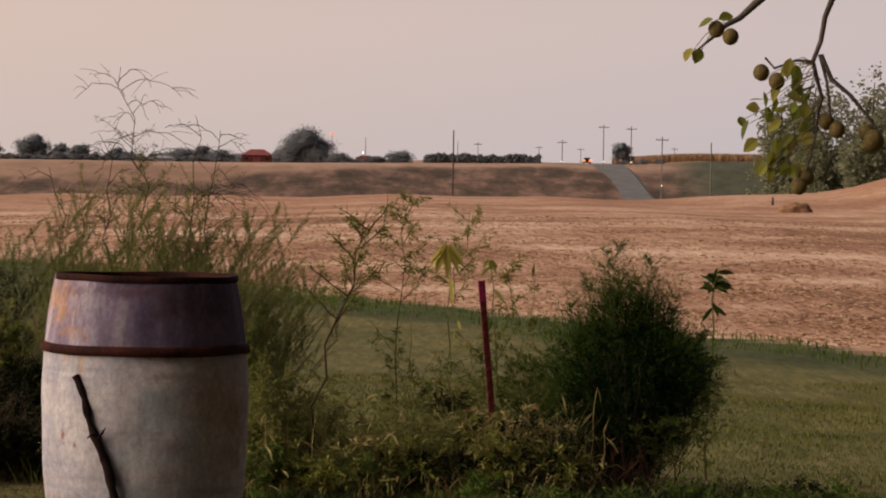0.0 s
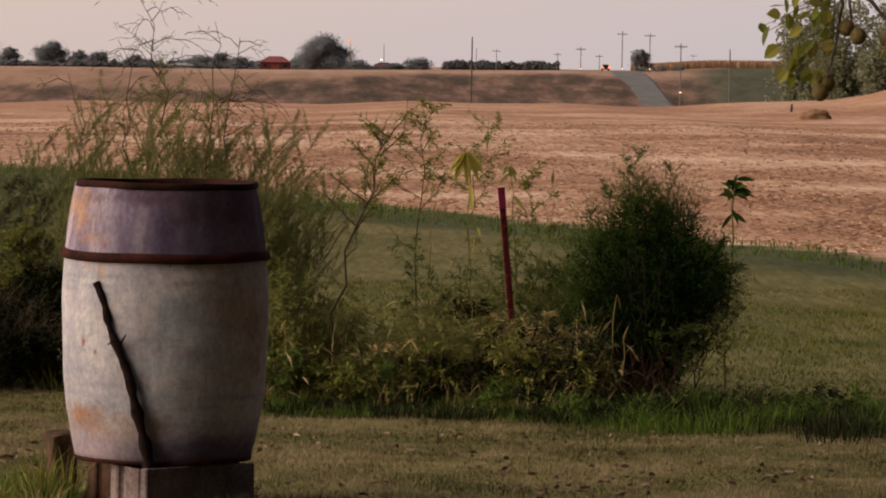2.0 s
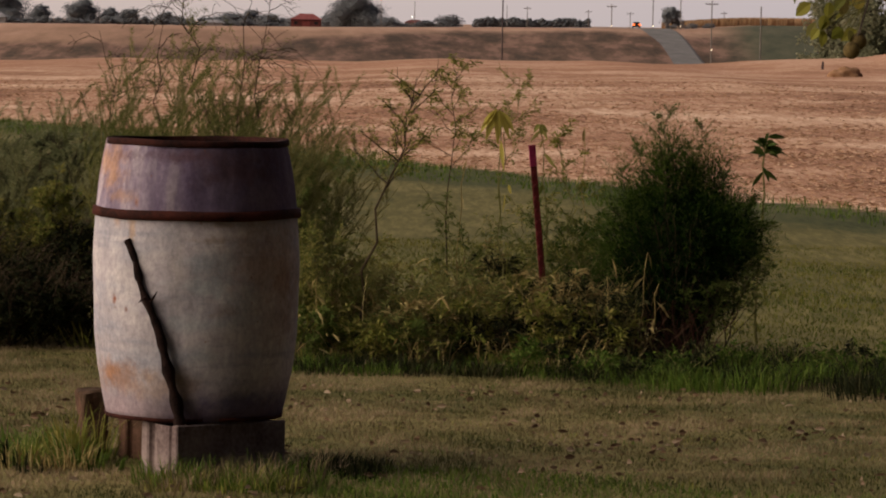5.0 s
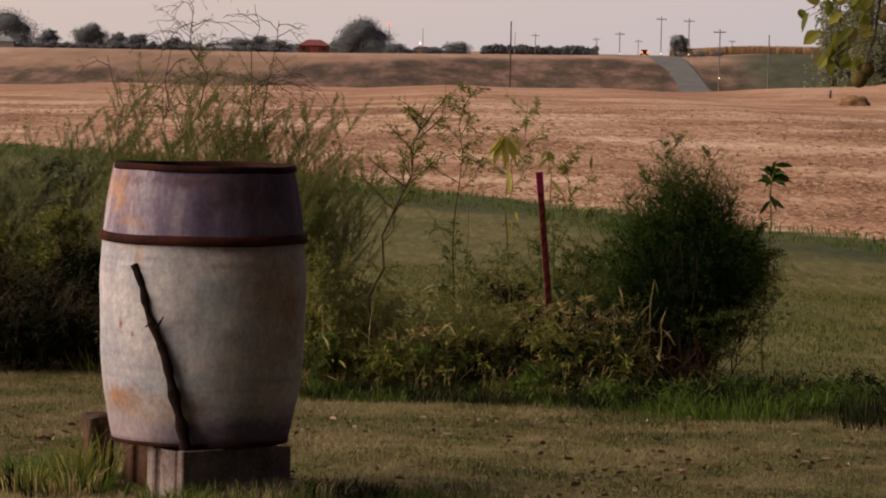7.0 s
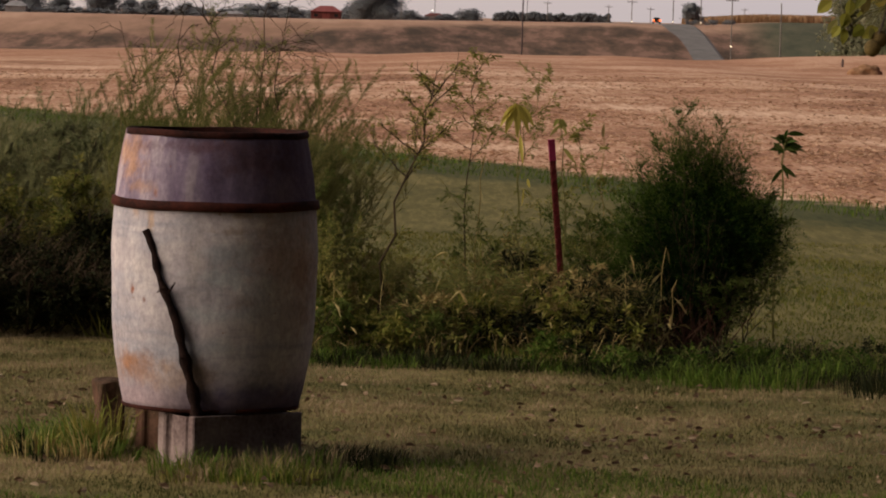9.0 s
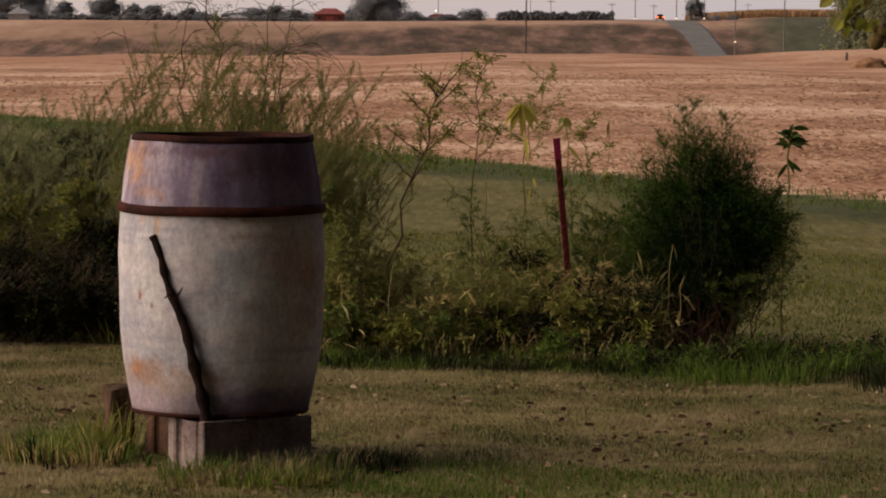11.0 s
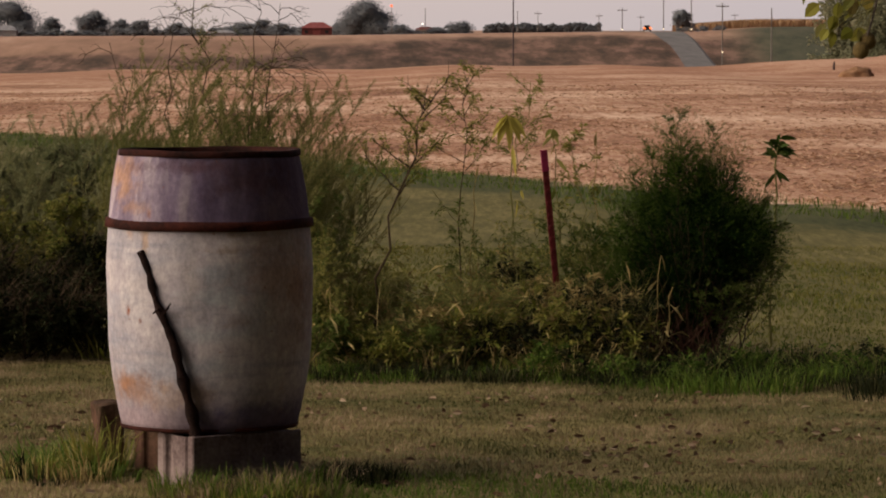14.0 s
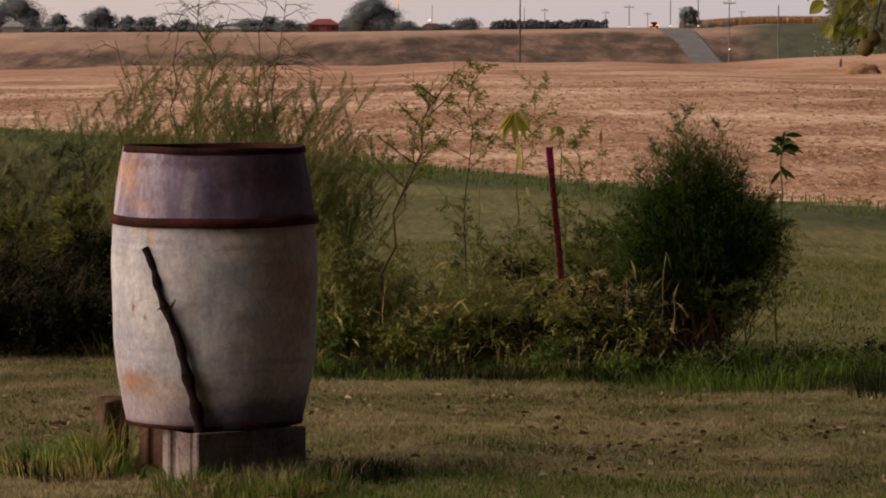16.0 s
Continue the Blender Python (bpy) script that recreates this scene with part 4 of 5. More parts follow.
def build_bush():
    """A bush: stems fanning from a narrow foot, each with twigs of fine needles; the inner mass dark with shade in its
    colour, the upper shoots paler.
    """
    top = thing("bush", (1.03, 17.1, 0), "dense dark-green feathery bush with a brown bare foot", "bush")
    stems, inner, outer, fringe = Soup(), Soup(), Soup(), Soup()
    P, W = [], []
    for k in range(60):
        az, sp = k * 2.4, math.sqrt(rng.random())
        h = 0.78 * (1 - 0.30 * sp ** 2) * rng.uniform(0.70, 1.0)
        line = curve((0.08 * math.cos(az) * sp, 0.08 * math.sin(az) * sp, -0.02), (0.26 * math.cos(az) * sp + 0.03, 0.26 * math.sin(az) * sp, 1), h, (0.16 * math.cos(az) * sp, 0.16 * math.sin(az) * sp, -0.03), 9)
        stems.tube(line, np.linspace(0.0055, 0.0012, 9), 5)
        for _ in range(15):
            t0 = rng.uniform(0.25, 1.0)
            a2 = rng.uniform(0, 2 * math.pi)
            tw = curve(along(line, [t0])[0], (math.cos(a2), math.sin(a2), 0.9), 0.13 * (1.2 - 0.75 * t0) * rng.uniform(0.7, 1.25), (0, 0, 0.15), 4)
            stems.tube(tw, np.linspace(0.0014, 0.0005, 4), 3)
            P.append(along(tw, rng.uniform(0, 1, 22)))
            dd = tw[-1] - tw[0]
            W.append(dd / np.linalg.norm(dd) + scatter_way(22, 0.15) * 0.9)
    P, W = np.concatenate(P), np.concatenate(W)
    outer.leaves(P, W, rng.uniform(0.014, 0.030, len(P)), 0.0032)
    # leading shoots that rise out of the crown
    for x0, x1, z1, wide, m in ((-0.03, -0.045, 1.02, 0.11, 22), (0.0, 0.10, 0.95, 0.09, 16), (-0.08, -0.16, 0.90, 0.08, 10), (0.05, 0.03, 0.90, 0.07, 16), (0.10, 0.20, 0.80, 0.07, 14), (-0.10, -0.24, 0.80, 0.06, 12), (0.16, 0.32, 0.66, 0.07, 14), (0.14, 0.36, 0.54, 0.07, 12), (-0.02, -0.09, 0.98, 0.05, 12)):
        line = curve((x0, rng.normal() * 0.05, 0.35), (x1 - x0, rng.normal() * 0.05, z1 - 0.35), math.hypot(x1 - x0, z1 - 0.35), (0, 0, 0), 8)
        stems.tube(line, np.linspace(0.003, 0.0008, 8), 4)
        for j in range(m * 2):
            t0 = rng.uniform(0.25, 1.0)
            a2 = rng.uniform(0, 6.283)
            tw = curve(along(line, [t0])[0], (math.cos(a2), math.sin(a2), 1.0), wide * (1.5 - t0) * rng.uniform(0.6, 1.2), (0, 0, 0.1), 4)
            stems.tube(tw, np.linspace(0.0010, 0.0004, 4), 3)
            n = 30
            dd = tw[-1] - tw[0]
            fringe.leaves(along(tw, rng.uniform(0, 1.05, n)), dd / np.linalg.norm(dd) + scatter_way(n, 0.1) * 0.9, rng.uniform(0.012, 0.028, n), 0.0026)
    # the airy outer haze of fine shoots
    for cx, cz, rx, rz, n in ((-0.05, 0.78, 0.15, 0.21, 5200), (-0.20, 0.62, 0.15, 0.20, 3600), (0.11, 0.74, 0.13, 0.18, 3600), (0.22, 0.60, 0.16, 0.15, 3200), (0.31, 0.44, 0.12, 0.16, 2200), (-0.26, 0.44, 0.12, 0.20, 1800)):
        d = rng.normal(size=(n, 3))
        d /= np.linalg.norm(d, axis=1, keepdims=True)
        q = d * (rng.random(n) ** 0.55 * (1 + 0.3 * np.sin(d[:, 0] * 11 + d[:, 2] * 13 + cx * 40)))[:, None]
        fringe.leaves(np.array([cx, 0, cz]) + q * (rx, rx, rz), d * 0.5 + scatter_way(n, 0.9), rng.uniform(0.016, 0.036, n), 0.0021)
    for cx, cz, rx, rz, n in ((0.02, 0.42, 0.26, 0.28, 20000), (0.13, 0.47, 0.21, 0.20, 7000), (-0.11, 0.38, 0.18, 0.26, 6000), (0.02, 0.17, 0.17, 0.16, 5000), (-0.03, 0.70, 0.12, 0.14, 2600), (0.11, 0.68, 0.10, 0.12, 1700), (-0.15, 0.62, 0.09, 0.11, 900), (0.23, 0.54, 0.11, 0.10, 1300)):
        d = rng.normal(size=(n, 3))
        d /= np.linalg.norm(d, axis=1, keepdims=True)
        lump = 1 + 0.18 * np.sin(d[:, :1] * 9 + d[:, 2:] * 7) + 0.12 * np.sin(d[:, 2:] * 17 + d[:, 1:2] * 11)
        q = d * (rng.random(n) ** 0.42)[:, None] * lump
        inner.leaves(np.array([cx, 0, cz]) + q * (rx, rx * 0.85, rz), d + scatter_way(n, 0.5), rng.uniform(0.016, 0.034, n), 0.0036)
        k = n // 4
        q = d[:k] * rng.uniform(0.92, 1.20, k)[:, None] * lump[:k]
        fringe.leaves((np.array([cx, 0, cz]) + q * (rx, rx * 0.85, rz))[d[:k, 2] > -0.2], (d[:k] * 0.8 + scatter_way(k, 0.7))[d[:k, 2] > -0.2], rng.uniform(0.016, 0.036, int((d[:k, 2] > -0.2).sum())), 0.0026)
    part("stem", stems, M_STEM_DARK, top)
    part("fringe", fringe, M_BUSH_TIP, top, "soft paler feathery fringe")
    part("inner_foliage", inner, M_BUSH_SHADED, top)
    part("crown", outer, M_BUSH_SHADED, top)


build_bush()
for x, y, h in ((0.74, 16.2, 0.34), (0.56, 16.6, 0.52), (0.62, 16.3, 0.40), (0.70, 16.5, 0.56), (0.66, 16.7, 0.58), (0.90, 17.0, 0.60), (1.16, 17.0, 0.50)):
    weed("bushside_weed", (x, y, 0), "loose green weed growing beside the dark bush", h, 0.24, 11, 7, (0.036, 0.006), M_BUSH_TIP if y > 16.25 else M_WEED_SHADED, M_STEM, (0.06, 0), 0.2, 12, 0.004, up=1.1, group="bushside weeds")


for x, y, h, ln in ((1.10, 16.3, 0.50, 0.22), (1.16, 16.2, 0.40, 0.30), (1.18, 16.5, 0.58, 0.16), (1.06, 16.1, 0.34, 0.2)):
    weed("bushside_weed", (x, y, 0), "soft olive weed leaning out of the dark bush", h, 0.22, 12, 8, (0.026, 0.0045), M_SOFT, M_STEM_DARK, (ln, 0), 0.25, 12, 0.0035, up=1.0, group="bushside weeds")


for x, y, h, f in ((0.80, 16.9, 0.66, 0.30), (0.70, 17.2, 0.56, 0.32), (0.62, 17.0, 0.52, 0.32), (0.52, 17.0, 0.50, 0.32)):
    plume("feathery_weed", (x, y, 0), "soft green feathery weed grown into the dark bush", h, f, 9, 230, M_BUSH_TIP, "feathery weeds", 0.04, (0.030, 0.0026), 0.25)


def dead_twigs(n):
    s = Soup()
    for _ in range(n):
        x, y = rng.uniform(0.72, 1.14), rng.uniform(16.75, 17.0)
        s.tube(curve((x, y, -0.01), (rng.normal() * 0.5, rng.normal() * 0.3, 1), rng.uniform(0.10, 0.34), (rng.normal() * 0.3, 0, -0.1), 5), np.linspace(0.003, 0.0012, 5), 4)
    return tagged(part("dead_twigs", s, M_DEAD, None), "brown dead twigs tangled at the foot of the bush", "twigs", kind="stuff")


M_DEAD = foliage("dead_red_stem", [(0.022, 0.010, 0.008), (0.060, 0.026, 0.018), (0.11, 0.06, 0.04)], 0.9, 0.0)
dead_twigs(110)


def withered_leaves(n):
    x, y = rng.uniform(-0.6, 0.98, n), rng.uniform(16.35, 17.3, n)
    s = Soup()
    z = np.abs(rng.normal(size=n)) * 0.14 + 0.03
    az = rng.uniform(0, 6.283, n)
    s.leaves(np.stack([x, y, z], -1), np.stack([np.cos(az), np.sin(az), rng.uniform(-0.9, 0.3, n)], -1), rng.uniform(0.02, 0.085, n), rng.uniform(0.005, 0.015, n), 0.4, 0.5)
    return tagged(part("withered_leaves", s, M_DRY, None), "pale withered leaves caught among the weeds", "leaves", kind="stuff")


withered_leaves(400)


def build_sprig():
    top = thing("leafy_sprig", (1.44, 18.1, 0), "upright leafy sapling shoot with dark pointed leaves", "sapling")
    s, l = Soup(), Soup()
    line = curve((0, 0, -0.02), (0.01, 0, 1), 0.89, (0.02, 0, 0), 9)
    s.tube(line, np.linspace(0.007, 0.003, 9), 6)
    n = 24
    t = np.concatenate([rng.uniform(0.91, 1.0, 21), rng.uniform(0.80, 0.90, 3)])
    az = np.arange(n) * 2.4
    rise = np.concatenate([rng.uniform(-0.5, 1.2, 21), rng.uniform(-0.9, -0.3, 3)])
    l.broad(along(line, t), np.stack([np.cos(az) + 0.25, np.sin(az) * 0.6, rise], -1), rng.uniform(0.05, 0.10, n), rng.uniform(0.020, 0.030, n), 0.2, 0.25)
    part("stem", s, M_STEM, top)
    part("foliage", l, M_SPRIG, top)


M_SPRIG = foliage("sapling_leaf", [(0.018, 0.034, 0.006), (0.040, 0.062, 0.012), (0.085, 0.105, 0.028)], 0.5, 0.25)
build_sprig()


def build_yellow_plant():
    top = thing("yellowing_plant", (0.335, 17.0, 0), "spindly plant with drooping yellow leaves at its top", "plant")
    s = Soup()
    line = curve((0, 0, -0.02), (-0.02, 0, 1), 0.99, (-0.03, 0, 0), 9)
    s.tube(line, np.linspace(0.004, 0.0018, 9), 5)
    part("stem", s, M_STEM, top)
    for dx, z, ln, w, dirx in ((-0.05, 1.0, 0.105, 0.040, -0.70), (-0.05, 1.005, 0.12, 0.044, -0.32), (-0.045, 1.0, 0.125, 0.040, 0.02), (-0.04, 1.0, 0.11, 0.042, 0.38), (-0.035, 0.995, 0.095, 0.038, 0.75), (-0.05, 0.995, 0.085, 0.034, -1.1), (-0.03, 0.88, 0.11, 0.026, 0.12), (-0.01, 0.66, 0.065, 0.030, -0.1), (0.005, 0.70, 0.035, 0.018, 0.3)):
        l = Soup()
        l.broad(np.array([[dx, 0, z]]), np.array([[dirx, -0.25, -0.75]]), ln * 0.9, w * 0.8, 0.15, 0.30)
        part("leaf", l, M_YELLOW, top)
    top2 = thing("yellowing_plant", (0.52, 17.1, 0), "spindly plant with a few drooping yellow-green leaves", "plant")
    s, l = Soup(), Soup()
    line = curve((0, 0, -0.02), (0.0, 0, 1), 0.98, (-0.06, 0, 0), 9)
    s.tube(line, np.linspace(0.004, 0.0015, 9), 5)
    az = np.arange(7) * 2.4
    l.broad(along(line, np.array([1.0, 1.0, 0.99, 0.98, 0.97, 0.86, 0.74])), np.stack([np.cos(az) * 0.8, np.sin(az) * 0.5, np.full(7, -0.5)], -1), rng.uniform(0.035, 0.065, 7), rng.uniform(0.016, 0.024, 7), 0.15, 0.35)
    part("stem", s, M_STEM, top2)
    part("foliage", l, M_OLIVE, top2)


build_yellow_plant()


def build_stake():
    """A T-shaped steel post, leaning a little."""
    top = thing("fence_stake", (0.515, 16.95, 0), "leaning red-painted steel post with a magenta top", "post")
    bm = bmesh.new()
    box(bm, (-0.013, -0.003, -0.1), (0.013, 0.003, 0.83), 0.001)
    box(bm, (-0.003, 0.002, -0.1), (0.003, 0.028, 0.83), 0.001)
    for k in range(14):
        box(bm, (-0.008, -0.008, 0.12 + k * 0.05), (0.008, -0.002, 0.135 + k * 0.05), 0.001, 1)
    shaft = part("shaft", bm, M_STAKE, top)
    bm = bmesh.new()
    box(bm, (-0.0145, -0.0045, 0.81), (0.0145, 0.0045, 0.90), 0.001)
    box(bm, (-0.0045, 0.003, 0.81), (0.0045, 0.0295, 0.90), 0.001)
    tip = part("painted_tip", bm, M_STAKE_TOP, top, "magenta-painted tip")
    top.matrix_basis = pose(0.515, 16.95, 0, 0, -5.8, 14) @ Matrix.Scale(0.965, 4)


build_stake()


def dry_stalk(at, height, label, seed_lean, leaves=4):
    top = thing("dry_stalk", strip(at), label, "dry plant", "dry stalks")
    s, l = Soup(), Soup()
    line = curve((0, 0, -0.02), (seed_lean, 0, 1), height, (0.03, 0, 0), 9)
    s.tube(line, np.linspace(0.0030, 0.0016, 9), 5)
    az = rng.uniform(0, 6.28, leaves)
    l.leaves(along(line, np.linspace(0.45, 1.0, leaves)), np.stack([np.cos(az), np.sin(az) * 0.5, np.full(leaves, -0.6)], -1), rng.uniform(0.035, 0.075, leaves), rng.uniform(0.008, 0.016, leaves), 0.3, 0.5)
    part("stem", s, M_DRY, top)
    part("foliage", l, M_DRY, top)


for x, y, h, ln in ((0.86, 15.75, 0.36, 0.02), (0.70, 15.7, 0.38, -0.06), (0.83, 15.9, 0.46, 0.0), (0.58, 15.9, 0.36, 0.0), (0.12, 16.9, 0.80, 0.02), (-0.42, 15.7, 0.36, 0.05), (0.66, 16.9, 0.92, -0.05), (-1.27, 16.3, 0.88, 0.0)):
    dry_stalk((x, y, 0), h, "pale dried stalk with hanging withered leaves", ln)


GATHERED = {}


def clump(kind, at, n, radius, height, width, lean=0.5):
    """A tuft of blades, gathered with the others of its kind."""
    s = GATHERED.setdefault(kind, Soup())
    a, r = rng.uniform(0, 2 * np.pi, n), np.sqrt(rng.random(n)) * radius
    base = np.stack([r * np.cos(a), r * np.sin(a), np.full(n, -0.01)], -1) + np.array(at)
    s.blades(base, rng.uniform(0.5, 1.15, n) * height, rng.uniform(0.6, 1.3, n) * width, rng.uniform(0.1, 1.0, n) * lean, a + rng.normal(size=n) * 0.8)


# bleached, fallen grass in the strip
for x, y, n, r, h, ln in ((0.52, 16.28, 80, 0.12, 0.17, 1.6), (0.42, 16.25, 70, 0.12, 0.15, 1.7), (0.62, 16.25, 50, 0.10, 0.14, 1.6), (0.02, 16.2, 34, 0.09, 0.13, 1.6), (-0.12, 16.25, 24, 0.09, 0.13, 1.5), (0.20, 16.25, 30, 0.10, 0.14, 1.6), (0.32, 16.4, 40, 0.10, 0.19, 1.5), (0.48, 16.5, 50, 0.12, 0.26, 1.3), (-0.34, 16.3, 20, 0.09, 0.14, 1.5), (0.78, 16.4, 16, 0.08, 0.16, 1.4)):
    clump("dry", (x, y + 0.22, 0.02), int(n * 0.5), r * 1.6, h * 1.15, 0.0042, ln * 1.15)
# uncut grass along the foot of the weeds
for k in range(84):
    x = -2.1 + 4.4 * (k + rng.random()) / 84
    y0, y1, h0 = (17.7, 18.4, 0.05) if x < -1.2 else ((16.0, 16.7, 0.045) if x < 0.75 else (15.3, 16.6, 0.07))
    clump(("green", "dark", "olive" if x < 0.75 else "green", "dark" if x < 0.2 else "green", "pale" if x < 0.75 else "green")[k % 5], (x, rng.uniform(y0, y1), 0), int(rng.uniform(60, 130)), rng.uniform(0.09, 0.18), h0 + 0.06 * rng.random(), 0.0042, 0.9)
for k in range(30):
    clump("dark" if k % 3 else "green", (rng.uniform(0.85, 2.3), rng.uniform(15.5, 17.0), 0), 90, 0.14, rng.uniform(0.05, 0.14), 0.0042, 0.9)
for k in range(150):
    y = rng.uniform(11.2, 15.8)
    clump(("pale", "olive", "pale", "green")[k % 4], (rng.uniform(-0.12, 0.12) * y, y, 0), 26, rng.uniform(0.05, 0.12), rng.uniform(0.018, 0.038), 0.003, 1.2)
for k in range(110):
    x = rng.uniform(0.30, 2.4)
    y0 = 16.0 + 0.16 * math.sin(x * 6.1) + 0.12 * math.sin(x * 13 + 1) - 0.35 * float(smoothstep(0.9, 1.7, x))
    clump("green" if k % 5 < 2 else "dark", (x, y0 + abs(rng.normal()) * 0.35, 0), int(rng.uniform(20, 80)), rng.uniform(0.06, 0.15), rng.uniform(0.03, 0.12), 0.0038, 1.2)
for k in range(40):
    clump("dark" if k % 3 else "green", (rng.uniform(-0.6, 0.4), rng.uniform(16.0, 16.4), 0), 70, 0.12, rng.uniform(0.04, 0.09), 0.0044, 0.8)
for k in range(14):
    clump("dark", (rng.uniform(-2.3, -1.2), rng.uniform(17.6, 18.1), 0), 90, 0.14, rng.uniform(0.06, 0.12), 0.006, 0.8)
for k in range(30):
    clump("olive" if k % 3 else "dry", (rng.uniform(-0.5, 0.9), rng.uniform(16.6, 17.6), 0), 16 if k % 3 else 5, 0.10, rng.uniform(0.28, 0.50), 0.0042, 0.55)
for x, y, h in ((-1.22, 13.0, 0.13), (-1.12, 12.8, 0.14), (-1.05, 12.65, 0.11), (-1.17, 12.6, 0.09), (-1.3, 12.9, 0.10), (-1.10, 13.0, 0.15)):
    clump("fresh", (x, y, 0), 90, 0.11, h * 0.8, 0.005, 1.1)
for x, y, h in ((-1.02, 12.5, 0.13), (-1.06, 12.7, 0.18), (-0.99, 12.8, 0.18), (-1.05, 12.85, 0.2)):
    clump("dry" if h < 0.18 else "olive", (x, y, 0), 46, 0.06, h, 0.0045, 0.8)
for x, y, n in ((-0.62, 12.22, 160), (-0.48, 12.30, 150), (-0.40, 12.35, 120), (-0.74, 12.2, 120), (-0.55, 12.12, 130), (-0.33, 12.45, 110)):
    clump("pale" if n % 20 else "green", (x, y, 0), n, 0.11, 0.095, 0.0034, 0.7)
for k in range(22):
    clump(("pale", "green", "olive")[k % 3], (rng.uniform(-0.78, -0.30), rng.uniform(11.95, 12.25), 0), 70, 0.08, rng.uniform(0.05, 0.085), 0.0034, 0.8)
for k in range(16):
    clump(("green", "olive", "dry", "dark")[k % 4], (rng.uniform(-1.30, -0.94), rng.uniform(12.35, 12.75), 0), 40, 0.06, rng.uniform(0.05, 0.13), 0.0042, 0.8)
# tufts in near-black leaf colour, painting in the barrel's shadow on its right
for k in range(10):
    clump("dark", (rng.uniform(-0.36, -0.14), rng.uniform(12.35, 12.7), 0), 80, 0.08, rng.uniform(0.05, 0.08), 0.0036, 0.8)
clump("olive", (-1.36, 17.2, 0), 22, 0.08, 0.20, 0.010, 2.0)
for kind, material, label in (("dry", M_DRY, "bleached dry grass fallen among the weeds"), ("green", M_GREEN, "uncut green grass along the weeds and blocks"), ("dark", M_WEED_SHADED, "uncut grass in shaded leaf colour at the foot of the weeds"),
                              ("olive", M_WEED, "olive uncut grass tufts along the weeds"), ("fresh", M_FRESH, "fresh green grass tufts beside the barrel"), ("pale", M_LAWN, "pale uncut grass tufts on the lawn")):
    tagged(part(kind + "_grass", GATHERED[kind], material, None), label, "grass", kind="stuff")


def grass_field(name, n, y0, y1, spread, height, width, material, label, keep, lean=0.9):
    """Grass too many to count, scattered over a stretch of the plan."""
    y = np.sqrt(rng.uniform(y0 ** 2, y1 ** 2, n))
    x = rng.uniform(-1, 1, n) * (spread * y + 0.15)
    ok = keep(x, y)
    x, y = x[ok], y[ok]
    s = Soup()
    k = len(x)
    patch = 0.75 + 0.5 * (np.sin(x * 5.1 + 2 * np.sin(y * 3.3)) * np.sin(y * 4.3 + x) * 0.5 + 0.5)
    s.blades(np.stack([x, y, land(x, y) - 0.004], -1), rng.uniform(0.5, 1.2, k) * height * patch, rng.uniform(0.6, 1.3, k) * width, rng.uniform(0.2, 1.0, k) * lean, rng.uniform(0, 6.283, k))
    return tagged(part(name, s, material, None), label, "grass", kind="stuff")


def edge_of_field(x, y):
    return 0.9405 * x + 0.3395 * y - 13.65 + 0.25 * np.sin(x * 2.0) + 0.15 * np.sin(x * 5.3 + 1)


grass_field("lawn_grass", 170000, 10.6, 17.6, 0.135, 0.021, 0.0026, M_LAWN, "short mown lawn grass, part green and part dried", lambda x, y: y > 0)
grass_field("near_lawn_grass", 26000, 10.8, 12.9, 0.135, 0.034, 0.0028, M_GREEN, "greener short grass in patches on the lawn", lambda x, y: np.sin(x * 3.1 + 1.3 * np.sin(y * 2.2)) + np.sin(y * 3.7 + x) + 1.4 * (12.2 - y) > 0.3)
grass_field("far_lawn_grass", 70000, 17.4, 26, 0.135, 0.024, 0.0042, M_TURF, "longer green grass between the weeds and the field", lambda x, y: edge_of_field(x, y) < 0)
grass_field("verge_grass", 60000, 22, 62, 0.135, 0.065, 0.008, M_GREEN, "tall green grass along the edge of the field", lambda x, y: (edge_of_field(x, y) < 0.1) & (edge_of_field(x, y) > -1.3 + 0.4 * np.sin(x * 3)))


def stubble(n):
    y = 1 / rng.uniform(1 / 110, 1 / 31, n)
    x = rng.uniform(-1, 1, n) * (0.13 * y + 0.2)
    ok = (edge_of_field(x, y) > 0) & (rng.random(n) < 0.45 + 0.45 * np.sin(x * 1.1 + 1.7 * np.sin(y * 0.35)) * np.sin(y * 0.8 + 1.5 * np.sin(x * 0.6)))
    x, y = x[ok], y[ok]
    s = Soup()
    k = len(x)
    az = rng.uniform(0, 6.283, k)
    s.leaves(np.stack([x, y, land(x, y) + 0.01], -1), np.stack([np.cos(az), np.sin(az), rng.uniform(0.0, 0.22, k)], -1), rng.uniform(0.025, 0.075, k) * (0.7 + y / 70), rng.uniform(0.005, 0.011, k) * (0.7 + y / 60), 0.2, 0.15)
    return tagged(part("stubble", s, M_STRAW, None), "pale cut straw and stubble lying in rows", "stubble", kind="stuff")


stubble(90000)


